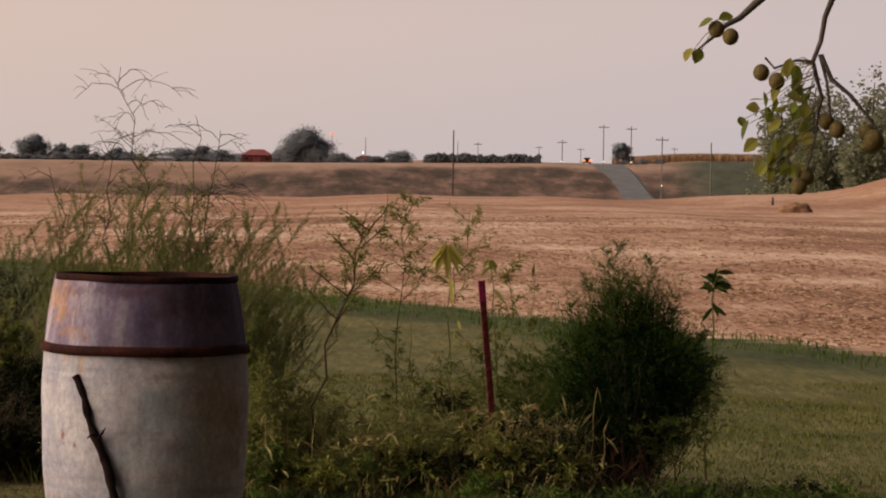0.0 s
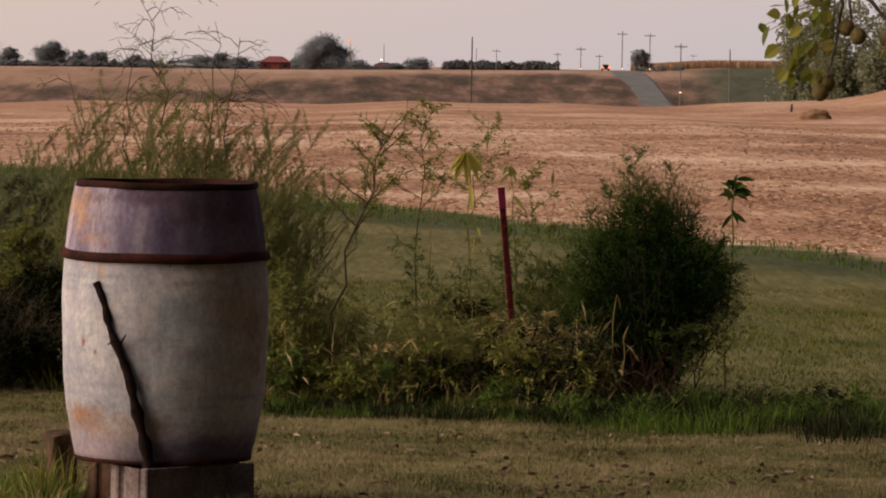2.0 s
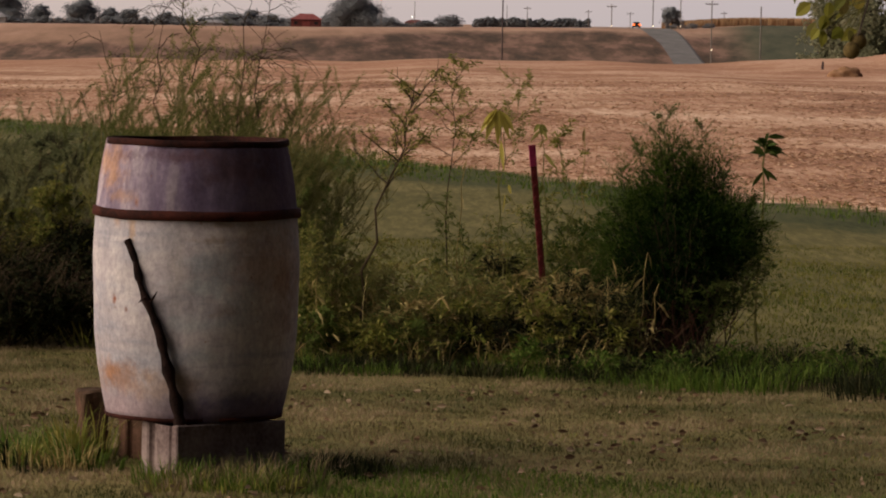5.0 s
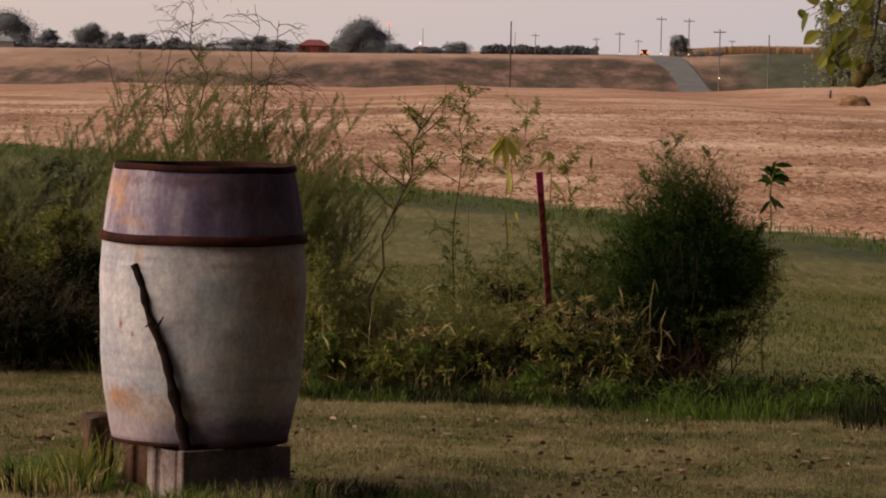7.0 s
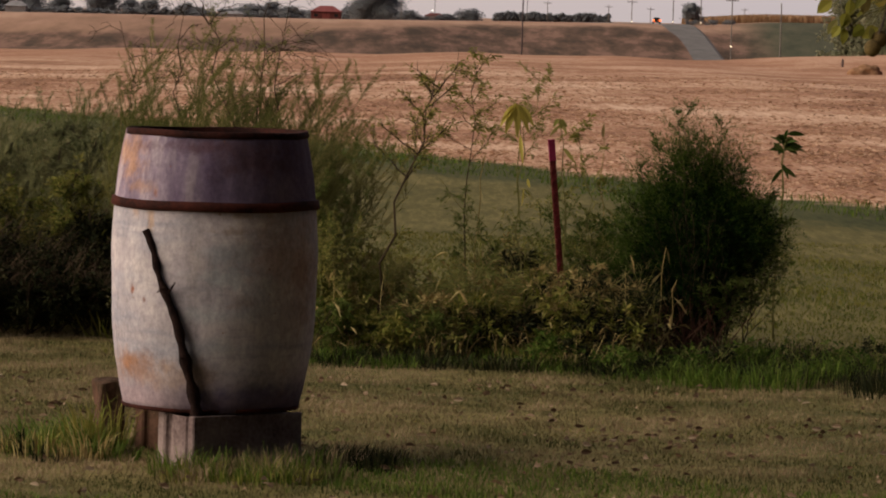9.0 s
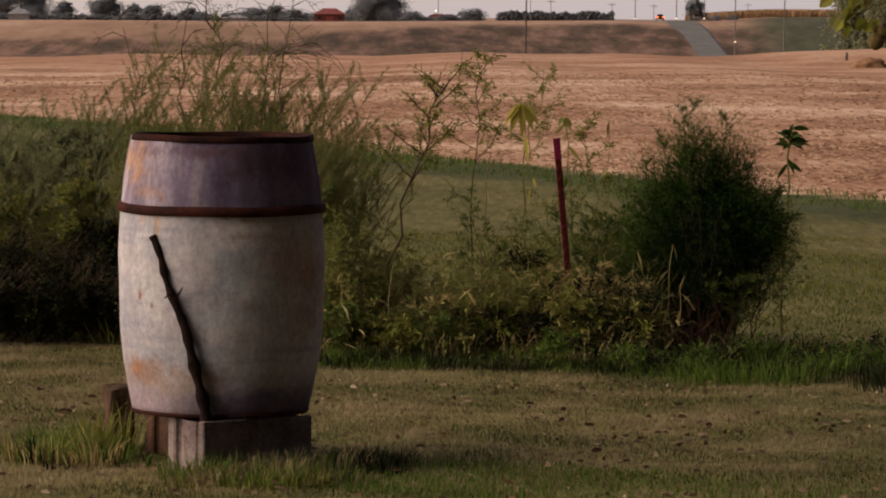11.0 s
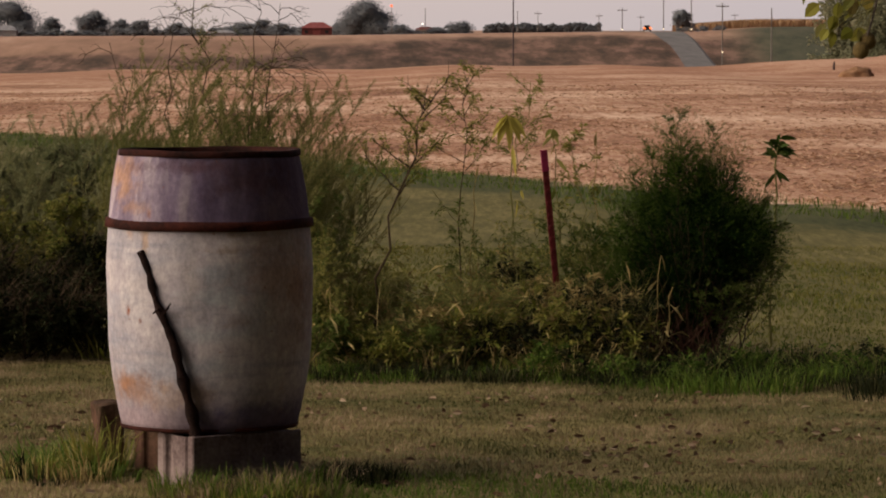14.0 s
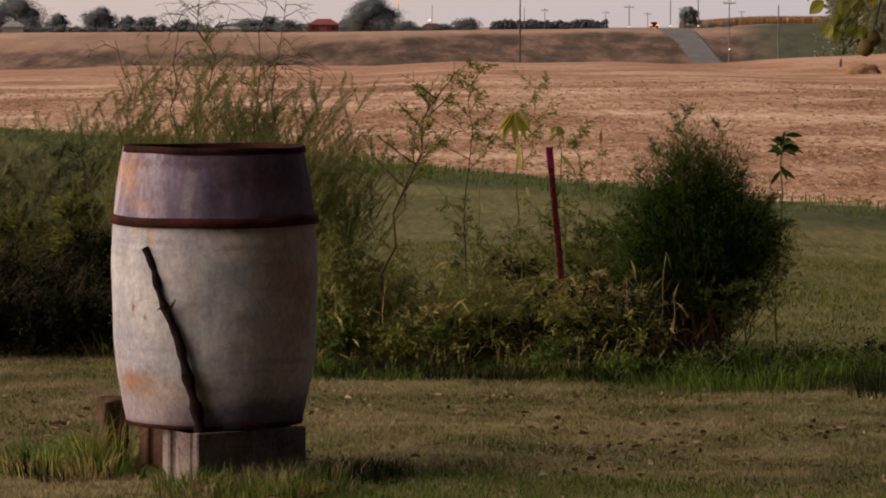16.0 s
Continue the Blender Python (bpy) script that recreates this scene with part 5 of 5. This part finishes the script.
def litter(n):
    y = np.sqrt(rng.uniform(11.0 ** 2, 15.4 ** 2, n))
    x = rng.uniform(-0.14, 0.14, n) * y
    for k, (cx, cy) in enumerate(((0.56, 13.2), (0.80, 13.4), (0.30, 15.2), (-1.25, 14.0), (1.30, 13.8), (0.45, 12.6))):
        few = slice(k * 16, k * 16 + 16)
        x[few], y[few] = cx + rng.normal(size=16) * 0.10, cy + rng.normal(size=16) * 0.15
    s = Soup()
    az = rng.uniform(0, 6.283, n)
    s.broad(np.stack([x, y, land(x, y) + rng.uniform(0.012, 0.026, n)], -1), np.stack([np.cos(az), np.sin(az), rng.uniform(-0.1, 0.25, n)], -1), rng.uniform(0.014, 0.038, n), rng.uniform(0.008, 0.018, n), 0.4, 0.1)
    return tagged(part("fallen_leaves", s, M_LITTER, None), "brown fallen leaves scattered on the lawn", "leaves", kind="stuff")


litter(620)


rng = np.random.default_rng(21)


# ---- the walnut tree whose branch hangs into view ----
def build_walnut():
    top = thing("walnut_tree", (2.75, 9.75, 0), "walnut tree with a hanging branch of green husked nuts", "tree")
    o = np.array([2.75, 9.75, 0.0])
    s = Soup()
    s.tube(np.array([(2.75, 9.75, -0.1), (2.74, 9.75, 0.5), (2.70, 9.74, 1.4), (2.66, 9.72, 2.4), (2.5, 9.7, 3.3)]) - o, [0.17, 0.14, 0.12, 0.10, 0.06], 12)
    part("trunk", s, M_BARK_GREY, top, "", True)
    limbs = Soup()
    for pts, r0, r1 in (
        (((2.66, 9.72, 2.35), (2.1, 9.6, 2.55), (1.5, 9.5, 2.35), (1.12, 9.5, 1.95), (1.02, 9.506, 1.722), (1.006, 9.506, 1.685), (0.997, 9.504, 1.63), (0.98, 9.503, 1.583), (0.992, 9.502, 1.538), (1.002, 9.501, 1.501), (0.993, 9.5, 1.471)), 0.045, 0.004),
        (((0.998, 9.504, 1.599), (1.023, 9.50, 1.544), (1.066, 9.49, 1.508), (1.122, 9.498, 1.442)), 0.006, 0.004),
        (((0.995, 9.503, 1.60), (1.012, 9.50, 1.54), (1.022, 9.49, 1.46)), 0.004, 0.003),
        (((0.98, 9.503, 1.583), (0.943, 9.504, 1.586), (0.894, 9.504, 1.567), (0.872, 9.505, 1.591)), 0.004, 0.0025),
        (((0.996, 9.5, 1.477), (0.988, 9.499, 1.409), (0.974, 9.498, 1.354), (0.965, 9.497, 1.329)), 0.003, 0.002),
        (((1.5, 9.5, 2.35), (1.1, 9.52, 2.05), (0.92, 9.51, 1.78), (0.855, 9.509, 1.719), (0.813, 9.508, 1.679), (0.783, 9.508, 1.663), (0.747, 9.508, 1.629), (0.713, 9.508, 1.601)), 0.018, 0.0015)):
        limbs.tube(np.array(pts) - o, np.linspace(r0, r1, len(pts)) if len(pts) < 8 else np.concatenate([np.linspace(r0, 0.0070, 5), np.linspace(0.0062, r1, len(pts) - 5)]), 7)
    bough = part("limb", limbs, M_BARK_GREY, top, "", True)
    for k, (x, y, z) in enumerate(((0.761, 9.508, 1.653), (0.792, 9.49, 1.636), (0.864, 9.504, 1.557), (0.898, 9.49, 1.538), (1.012, 9.5, 1.449), (1.036, 9.485, 1.431), (1.12, 9.497, 1.408), (0.971, 9.51, 1.323), (0.953, 9.49, 1.302), (1.105, 9.51, 1.425))):
        bm = bmesh.new()
        bmesh.ops.create_icosphere(bm, subdivisions=3, radius=0.0185 if k != 6 else 0.024)
        for v in bm.verts:
            v.co *= 1 + 0.05 * noise.noise(v.co * 60 + Vector((k, 0, 0)))
            v.co.z *= 1.06
        p = part("walnut", bm, M_HUSK, bough, "green husked walnut", True)
        p.location = Vector((x, y, z)) - Vector(o)
    l = Soup()
    at = np.array([(0.752, 9.509, 1.665), (0.801, 9.508, 1.675), (0.726, 9.507, 1.60), (0.707, 9.508, 1.60), (0.925, 9.504, 1.58), (0.937, 9.503, 1.565), (0.951, 9.503, 1.55), (0.956, 9.502, 1.52), (0.884, 9.502, 1.47), (0.912, 9.5, 1.44), (0.835, 9.502, 1.44),
                   (0.891, 9.499, 1.37), (0.943, 9.498, 1.38), (0.889, 9.498, 1.335), (0.901, 9.502, 1.495), (0.82, 9.502, 1.447), (0.865, 9.502, 1.466), (0.933, 9.499, 1.41), (0.97, 9.499, 1.42), (0.92, 9.5, 1.50), (0.945, 9.5, 1.47), (0.955, 9.5, 1.40), (0.90, 9.5, 1.40), (0.93, 9.5, 1.34), (1.10, 9.5, 1.40), (1.13, 9.5, 1.37)]) - o
    more = np.stack([rng.uniform(0.85, 0.975, 20), rng.uniform(9.45, 9.55, 20), rng.uniform(1.335, 1.57, 20)], -1) - o
    at = np.concatenate([at, more])
    at[:, 1] += rng.uniform(-0.05, 0.05, len(at))
    # leaf stalks that carry the leaflets
    for p in at:
        st = Soup()
        hub = np.array([0.985, 9.50, min(p[2] + 0.06, 1.58)]) - o if p[0] + o[0] > 0.81 else np.array([0.77, 9.508, 1.66]) - o
        st.tube([hub, (hub + p) / 2 + (0, 0, 0.012), p], [0.0012, 0.001, 0.0007], 4)
        part("leaf_stalk", st, M_STEM, bough)
    n = len(at)
    l.broad(at + (0, 0, 0.01), np.stack([rng.uniform(-0.8, 0.2, n), rng.uniform(-0.3, 0.3, n), rng.uniform(-0.9, 0.1, n)], -1), rng.uniform(0.028, 0.046, n), rng.uniform(0.021, 0.033, n), 0.12, 0.1)
    part("foliage", l, M_WALNUT_LEAF, top)
    # unseen crown, added high over the lawn to shade its right side
    c = Soup()
    for cx, cy, cz, rx, rz, n in ((2.6, 9.7, 4.6, 2.0, 1.1, 1500), (3.6, 10.6, 4.0, 1.5, 0.9, 900), (1.9, 11.0, 4.2, 1.3, 0.8, 700), (3.0, 8.4, 3.9, 1.5, 0.9, 900), (2.6, 12.0, 4.0, 1.3, 0.8, 700), (3.8, 12.4, 3.6, 1.4, 0.8, 700)):
        limb = Soup()
        limb.tube(np.array([(2.6, 9.7, 2.6), ((2.6 + cx) / 2, (9.7 + cy) / 2, 3.4), (cx, cy, cz)]) - o, [0.06, 0.045, 0.02], 6)
        part("limb", limb, M_BARK_GREY, top)
        d = rng.normal(size=(n, 3))
        d *= (rng.random(n) ** 0.45 / np.linalg.norm(d, axis=1))[:, None]
        c.broad(np.array([cx, cy, cz]) - o + d * (rx, rx, rz), scatter_way(n, -0.1), rng.uniform(0.10, 0.20, n), rng.uniform(0.06, 0.10, n), 0.15, 0.2)
    part("crown", c, M_WALNUT_LEAF, top)


build_walnut()


# ---- the distance ----
def far_tree(name, x, y, z, height, width, leaves, size, material, label, trunk=0.35, lobes=7, group="", low=0.22, clumping=0.055, core=0.0):
    """A tree: a tapered trunk with limbs and a crown of many small leaf clumps with gaps."""
    top = thing(name, (x, y, z), label, "tree", group)
    s, l = Soup(), Soup()
    s.tube([(0, 0, -0.5), (0.02 * height, 0, height * 0.3), (-0.01 * height, 0, height * 0.62), (0, 0, height * 0.85)], [trunk, trunk * 0.8, trunk * 0.5, trunk * 0.15], 7)
    P = []
    for k in range(lobes):
        az = k * 2.4 + rng.random()
        f = (k + 0.5) / lobes
        zz = height * (low + 0.12 + (0.66 - low) * f)
        rr = width / 2 * math.sin(math.pi * min(0.95, 0.25 + 0.65 * f)) * rng.uniform(0.35, 0.75)
        c = np.array([rr * math.cos(az), rr * math.sin(az) * 0.8, zz])
        s.tube([(0, 0, zz * 0.6), c * 0.6 + (0, 0, zz * 0.25), c], [trunk * 0.35, trunk * 0.22, trunk * 0.08], 5)
        if core:
            bm = bmesh.new()
            bmesh.ops.create_icosphere(bm, subdivisions=2, radius=1.0)
            cv = np.array([v.co * (1 + 0.45 * noise.noise(v.co * 2.3 + Vector((k, x, 0)))) for v in bm.verts])
            bm.verts.index_update()
            l.add(c + cv * np.array([width * 0.23, width * 0.23, height * 0.20]) * core, [[v.index for v in f.verts] for f in bm.faces])
            bm.free()
        m = leaves // lobes
        subs = max(4, m // 28)
        d = rng.normal(size=(subs, 3))
        d /= np.linalg.norm(d, axis=1, keepdims=True)
        d *= (rng.random(subs) ** 0.45)[:, None]
        hubs = c + d * np.array([width * 0.30, width * 0.30, height * 0.18])
        P.append(hubs[rng.integers(0, subs, m)] + rng.normal(size=(m, 3)) * width * clumping)
    P = np.concatenate(P)
    P = P[(P[:, 2] > 0.0) & (P[:, 2] < height * 1.05)]
    l.leaves(P, scatter_way(len(P), 0.0), rng.uniform(0.6, 1.4, len(P)) * size, rng.uniform(0.6, 1.2, len(P)) * size * 0.8, 0.25, 0.1)
    part("trunk", s, M_BARK_GREY, top)
    part("crown", l, material, top)
    return top


FAR = 1500.0
UNIT = FAR / 7459.0
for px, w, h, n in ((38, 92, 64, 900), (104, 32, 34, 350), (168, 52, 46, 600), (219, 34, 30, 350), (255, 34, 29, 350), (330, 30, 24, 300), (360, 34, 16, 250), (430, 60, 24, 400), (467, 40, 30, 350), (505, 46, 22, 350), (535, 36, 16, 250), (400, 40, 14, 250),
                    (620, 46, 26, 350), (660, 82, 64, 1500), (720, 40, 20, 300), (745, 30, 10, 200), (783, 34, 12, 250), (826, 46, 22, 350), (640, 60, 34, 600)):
    far_tree("far_tree", (px - 784) * UNIT, FAR + rng.uniform(-40, 40), -1.4 if px < 760 else -0.7, h * 1.06 * UNIT, w * 1.18 * UNIT, n * 14, 0.5, M_HAZED_TREE, "dusky round-crowned tree on the far plain", 0.4, 9, "far trees", -0.1, 0.055, 0.80)
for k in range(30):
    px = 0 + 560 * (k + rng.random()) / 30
    far_tree("hedge_shrub", (px - 784) * UNIT, FAR - 45, -1.4, rng.uniform(8, 17) * UNIT, rng.uniform(22, 44) * UNIT, 420, 0.6, M_HAZED_TREE, "low dusky shrub along the far fields", 0.15, 5, "hedge shrubs", -0.1, 0.07, 0.9)
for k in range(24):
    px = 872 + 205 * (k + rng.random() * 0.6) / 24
    far_tree("windbreak_tree", (px - 784) * UNIT * 1.15, FAR * 1.15, -0.3, rng.uniform(15, 21) * UNIT * 1.15, 20 * UNIT, 700, 0.6, M_HAZED_TREE, "tree in a distant windbreak row", 0.3, 6, "windbreak trees", -0.05, 0.06, 1.1)
far_tree("hill_tree", 59.0, 1010, 1.0, 5.6, 5.6, 1500, 0.42, M_HAZED_TREE, "small dusky tree beside the road on the hill", 0.25, 8, "", 0.1, 0.055, 0.8)
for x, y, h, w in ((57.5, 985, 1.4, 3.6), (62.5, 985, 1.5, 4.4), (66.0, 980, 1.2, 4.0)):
    far_tree("hill_shrub", x, y, float(land(x, y)) - 0.1, h, w, 500, 0.3, M_HAZED_TREE, "low dark shrub beside the hill road", 0.1, 5, "hill shrubs", 0.0)
for x, y, h, w in ((45.2, 470, 18.0, 6.5), (50.0, 480, 21.0, 9.0), (55.5, 470, 21.5, 9.5), (48.0, 455, 15.0, 6.0), (61.0, 480, 22.0, 10.0), (53.0, 450, 16.0, 7.0), (58.5, 450, 17.5, 8.0)):
    far_tree("cottonwood_tree", x, y, -8.6, h * 1.06, w * 1.12, 5200, 0.46, M_POPLAR, "tall open-crowned cottonwood in the hollow", 0.35, 17, "cottonwoods", 0.1, 0.045)


def utility_pole(x, y, z, height, arm, material, label, lamp=False):
    top = thing("utility_pole", (x, y, z), label, "pole", "utility poles")
    s = Soup()
    s.tube([(0, 0, -1.0), (0, 0, height * 0.5), (0, 0, height)], [0.13, 0.115, 0.10], 8)
    part("shaft", s, material, top)
    if arm:
        bm = bmesh.new()
        box(bm, (-1.2, -0.06, height - 0.75), (1.2, 0.06, height - 0.58), 0.01)
        beam = part("crossarm", bm, material, top)
        for dx in (-1.1, -0.5, 0.5, 1.1):
            bm = bmesh.new()
            bmesh.ops.create_cone(bm, cap_ends=True, segments=8, radius1=0.07, radius2=0.05, depth=0.22, matrix=Matrix.Translation((dx, 0, height - 0.47)))
            part("insulator", bm, M_SHED, beam)
    # glowing bead for a reflector's glint; lamp gives its height
    if lamp:
        bm = bmesh.new()
        bmesh.ops.create_uvsphere(bm, u_segments=8, v_segments=6, radius=0.13, matrix=Matrix.Translation((0, -0.25, lamp)))
        part("marker_reflector", bm, M_MARK, top, "small warm pole reflector, its glint made as a glow")


for px, y, zb, h, arm, glintz in ((1377, 700, -7.5, 12.4, False, 0), (1290, 805, -5.0, 11.4, True, 2.0), (1235, 960, 0.6, 9.0, True, 0.8), (1186, 985, 0.7, 9.4, True, 0.7), (1113, 1050, 0.5, 6.2, True, 0.7), (1146, 1400, 0.0, 6.0, True, 0), (1312, 1500, 0.0, 7.0, True, 0),
                                 (964, 1300, 0.0, 6.8, True, 0), (765, 1350, 0.0, 8.0, False, 0), (1072, 1400, 0.0, 6.4, True, 0), (928, 1350, 0.0, 7.2, False, 0)):
    utility_pole((px - 784) / 7459 * y, y, zb, h, arm, M_POLE, "slim wooden utility pole beside the country road", glintz)
utility_pole((920.5 - 784) / 7459 * 640, 640, -7.4, 13.2, False, M_DARK_POLE, "dark wooden utility pole standing in the field")


def far_building(name, px, y, z, w, d, h, roof_h, wall_mat, roof_mat, label, door=True):
    top = thing(name, ((px - 784) / 7459 * y, y, z), label, "building")
    bm = bmesh.new()
    box(bm, (-w / 2, 0, -0.4), (w / 2, d, h))
    wall = part("wall", bm, wall_mat, top)
    bm = bmesh.new()
    o = 0.5
    v = [bm.verts.new(c) for c in ((-w / 2 - o, -o, h - 0.1), (w / 2 + o, -o, h - 0.1), (w / 2 + o, d + o, h - 0.1), (-w / 2 - o, d + o, h - 0.1), (-w * 0.22, d / 2, h + roof_h), (w * 0.22, d / 2, h + roof_h))]
    for f in ((0, 1, 5, 4), (1, 2, 5), (2, 3, 4, 5), (3, 0, 4), (3, 2, 1, 0)):
        bm.faces.new([v[k] for k in f])
    part("roof", bm, roof_mat, top)
    if door:
        bm = bmesh.new()
        box(bm, (-1.3, -0.08, 0), (1.3, 0.02, h * 0.75), 0.02)
        part("door", bm, roof_mat, top)
        for dx in (-w * 0.34, w * 0.34):
            bm = bmesh.new()
            box(bm, (dx - 0.6, -0.06, h * 0.4), (dx + 0.6, 0.02, h * 0.72), 0.02)
            part("window", bm, M_GLASS, top)


far_building("barn", 573, 1440, -1.35, 10.2, 8.0, 3.1, 1.9, M_BARN, M_BARN_ROOF, "red barn with a hipped red roof on the far plain")
far_building("shed", 24, 1430, -1.35, 7.0, 6.0, 2.2, 1.6, M_SHED, M_SHED, "pale grey shed by the far trees", False)
far_building("shed", 407, 1430, -1.35, 7.5, 6.0, 1.5, 0.8, M_SHED, M_SHED, "low pale shed by the far trees", False)
far_building("farmhouse", 712, 1470, -1.35, 6.0, 6.0, 1.5, 1.0, M_WALL, M_SHED, "pale farmhouse half hidden by the far trees", False)
far_building("farmhouse", 765, 1500, -0.3, 7.0, 6.0, 1.6, 0.9, M_WALL, M_BARN, "low farmhouse on the far plain", False)


def lamp_mast(px, y, z, radius, material, label, base):
    top = thing("lamp_mast", ((px - 784) / 7459 * y, y, base), label, "lamp")
    s = Soup()
    s.tube([(0, 0, -0.5), (0, 0, (z - base) * 0.5), (0, 0, z - base)], [0.14, 0.11, 0.08], 6)
    part("mast", s, M_POLE, top)
    bm = bmesh.new()
    bmesh.ops.create_uvsphere(bm, u_segments=10, v_segments=8, radius=radius, matrix=Matrix.Translation((0, 0, z - base)))
    part("lamp", bm, material, top, "glowing lamp")


lamp_mast(705.5, 1460, 1.35 + 41 * 1460 / 7459, 0.42, M_BEACON, "mast with an orange glowing lamp beside a tree", -0.3)
lamp_mast(760.5, 1480, 1.35 + 9 * 1480 / 7459, 0.24, M_YARD, "mast with a white yard lamp on the far plain", -0.3)


def build_car():
    x, y = 50.6, 1010.0
    z = float(land(50.3, y)) + 0.12
    top = thing("car", (x, y, z), "dark car driving away with orange tail lamps lit", "car")
    bm = bmesh.new()
    box(bm, (-0.9, 0, 0.25), (0.9, 4.4, 0.95), 0.12)
    box(bm, (-0.72, 0.5, 0.9), (0.72, 3.2, 1.48), 0.18)
    part("body", bm, M_CAR, top)
    bm = bmesh.new()
    box(bm, (-0.6, 0.46, 1.0), (0.6, 0.56, 1.36), 0.03)
    part("rear_window", bm, M_GLASS, top)
    for dx in (-0.72, 0.72):
        bm = bmesh.new()
        box(bm, (dx - 0.24, -0.05, 0.62), (dx + 0.24, 0.06, 0.92), 0.04)
        part("tail_lamp", bm, M_TAIL, top, "glowing tail lamp")
        for yy in (0.8, 3.5):
            bm = bmesh.new()
            bmesh.ops.create_cone(bm, cap_ends=True, segments=16, radius1=0.32, radius2=0.32, depth=0.2, matrix=pose(dx * 1.15, yy, 0.32, 0, 90, 0))
            wheel = part("wheel", bm, M_TYRE, top)
            bm = bmesh.new()
            bmesh.ops.create_cone(bm, cap_ends=True, segments=12, radius1=0.18, radius2=0.16, depth=0.23, matrix=pose(dx * 1.15, yy, 0.32, 0, 90, 0))
            part("rim", bm, M_SHED, wheel)


build_car()


def corn_stand(n):
    x, y = rng.uniform(60, 150, n), rng.uniform(1015, 1075, n)
    s = Soup()
    s.blades(np.stack([x, y, land(x, y) - 0.1], -1), rng.uniform(1.9, 2.3, n), 0.22, rng.uniform(0.05, 0.3, n), rng.uniform(0, 6.28, n))
    return tagged(part("corn", s, M_CORN, None), "ripe tan corn standing along the top of the hill", "corn", kind="stuff")


corn_stand(26000)


def earth_mound(at, w, h):
    bm = bmesh.new()
    bmesh.ops.create_icosphere(bm, subdivisions=4, radius=1.0)
    for v in bm.verts:
        k = 1 + 0.25 * noise.noise(v.co * 1.7) + 0.1 * noise.noise(v.co * 6)
        v.co = Vector((v.co.x * w / 2 * k, v.co.y * w * 0.4 * k, v.co.z * h * k))
    ob = part("earth_mound", bm, M_MOUND, None, "", True)
    ob.location = at
    return tagged(ob, "low mound of brown earth and straw in the field", "mound")


M_MOUND = simple("mound_earth", (0.17, 0.085, 0.045), (0.36, 0.20, 0.115), 3, 0.95, 0.8, 0.05)
earth_mound((13.65, 136.5, float(land(13.65, 136.5)) - 0.03), 1.15, 0.34)
mp = Soup()
mp.tube([(0, 0, -0.3), (0, 0, 0.12), (0.01, 0, 0.28)], [0.05, 0.045, 0.03], 6)
mp_ob = tagged(part("marker_post", mp, M_DARK_POLE, None), "short dark stub of a post in the field", "post")
mp_ob.location = (14.15, 150, float(land(14.15, 150)))
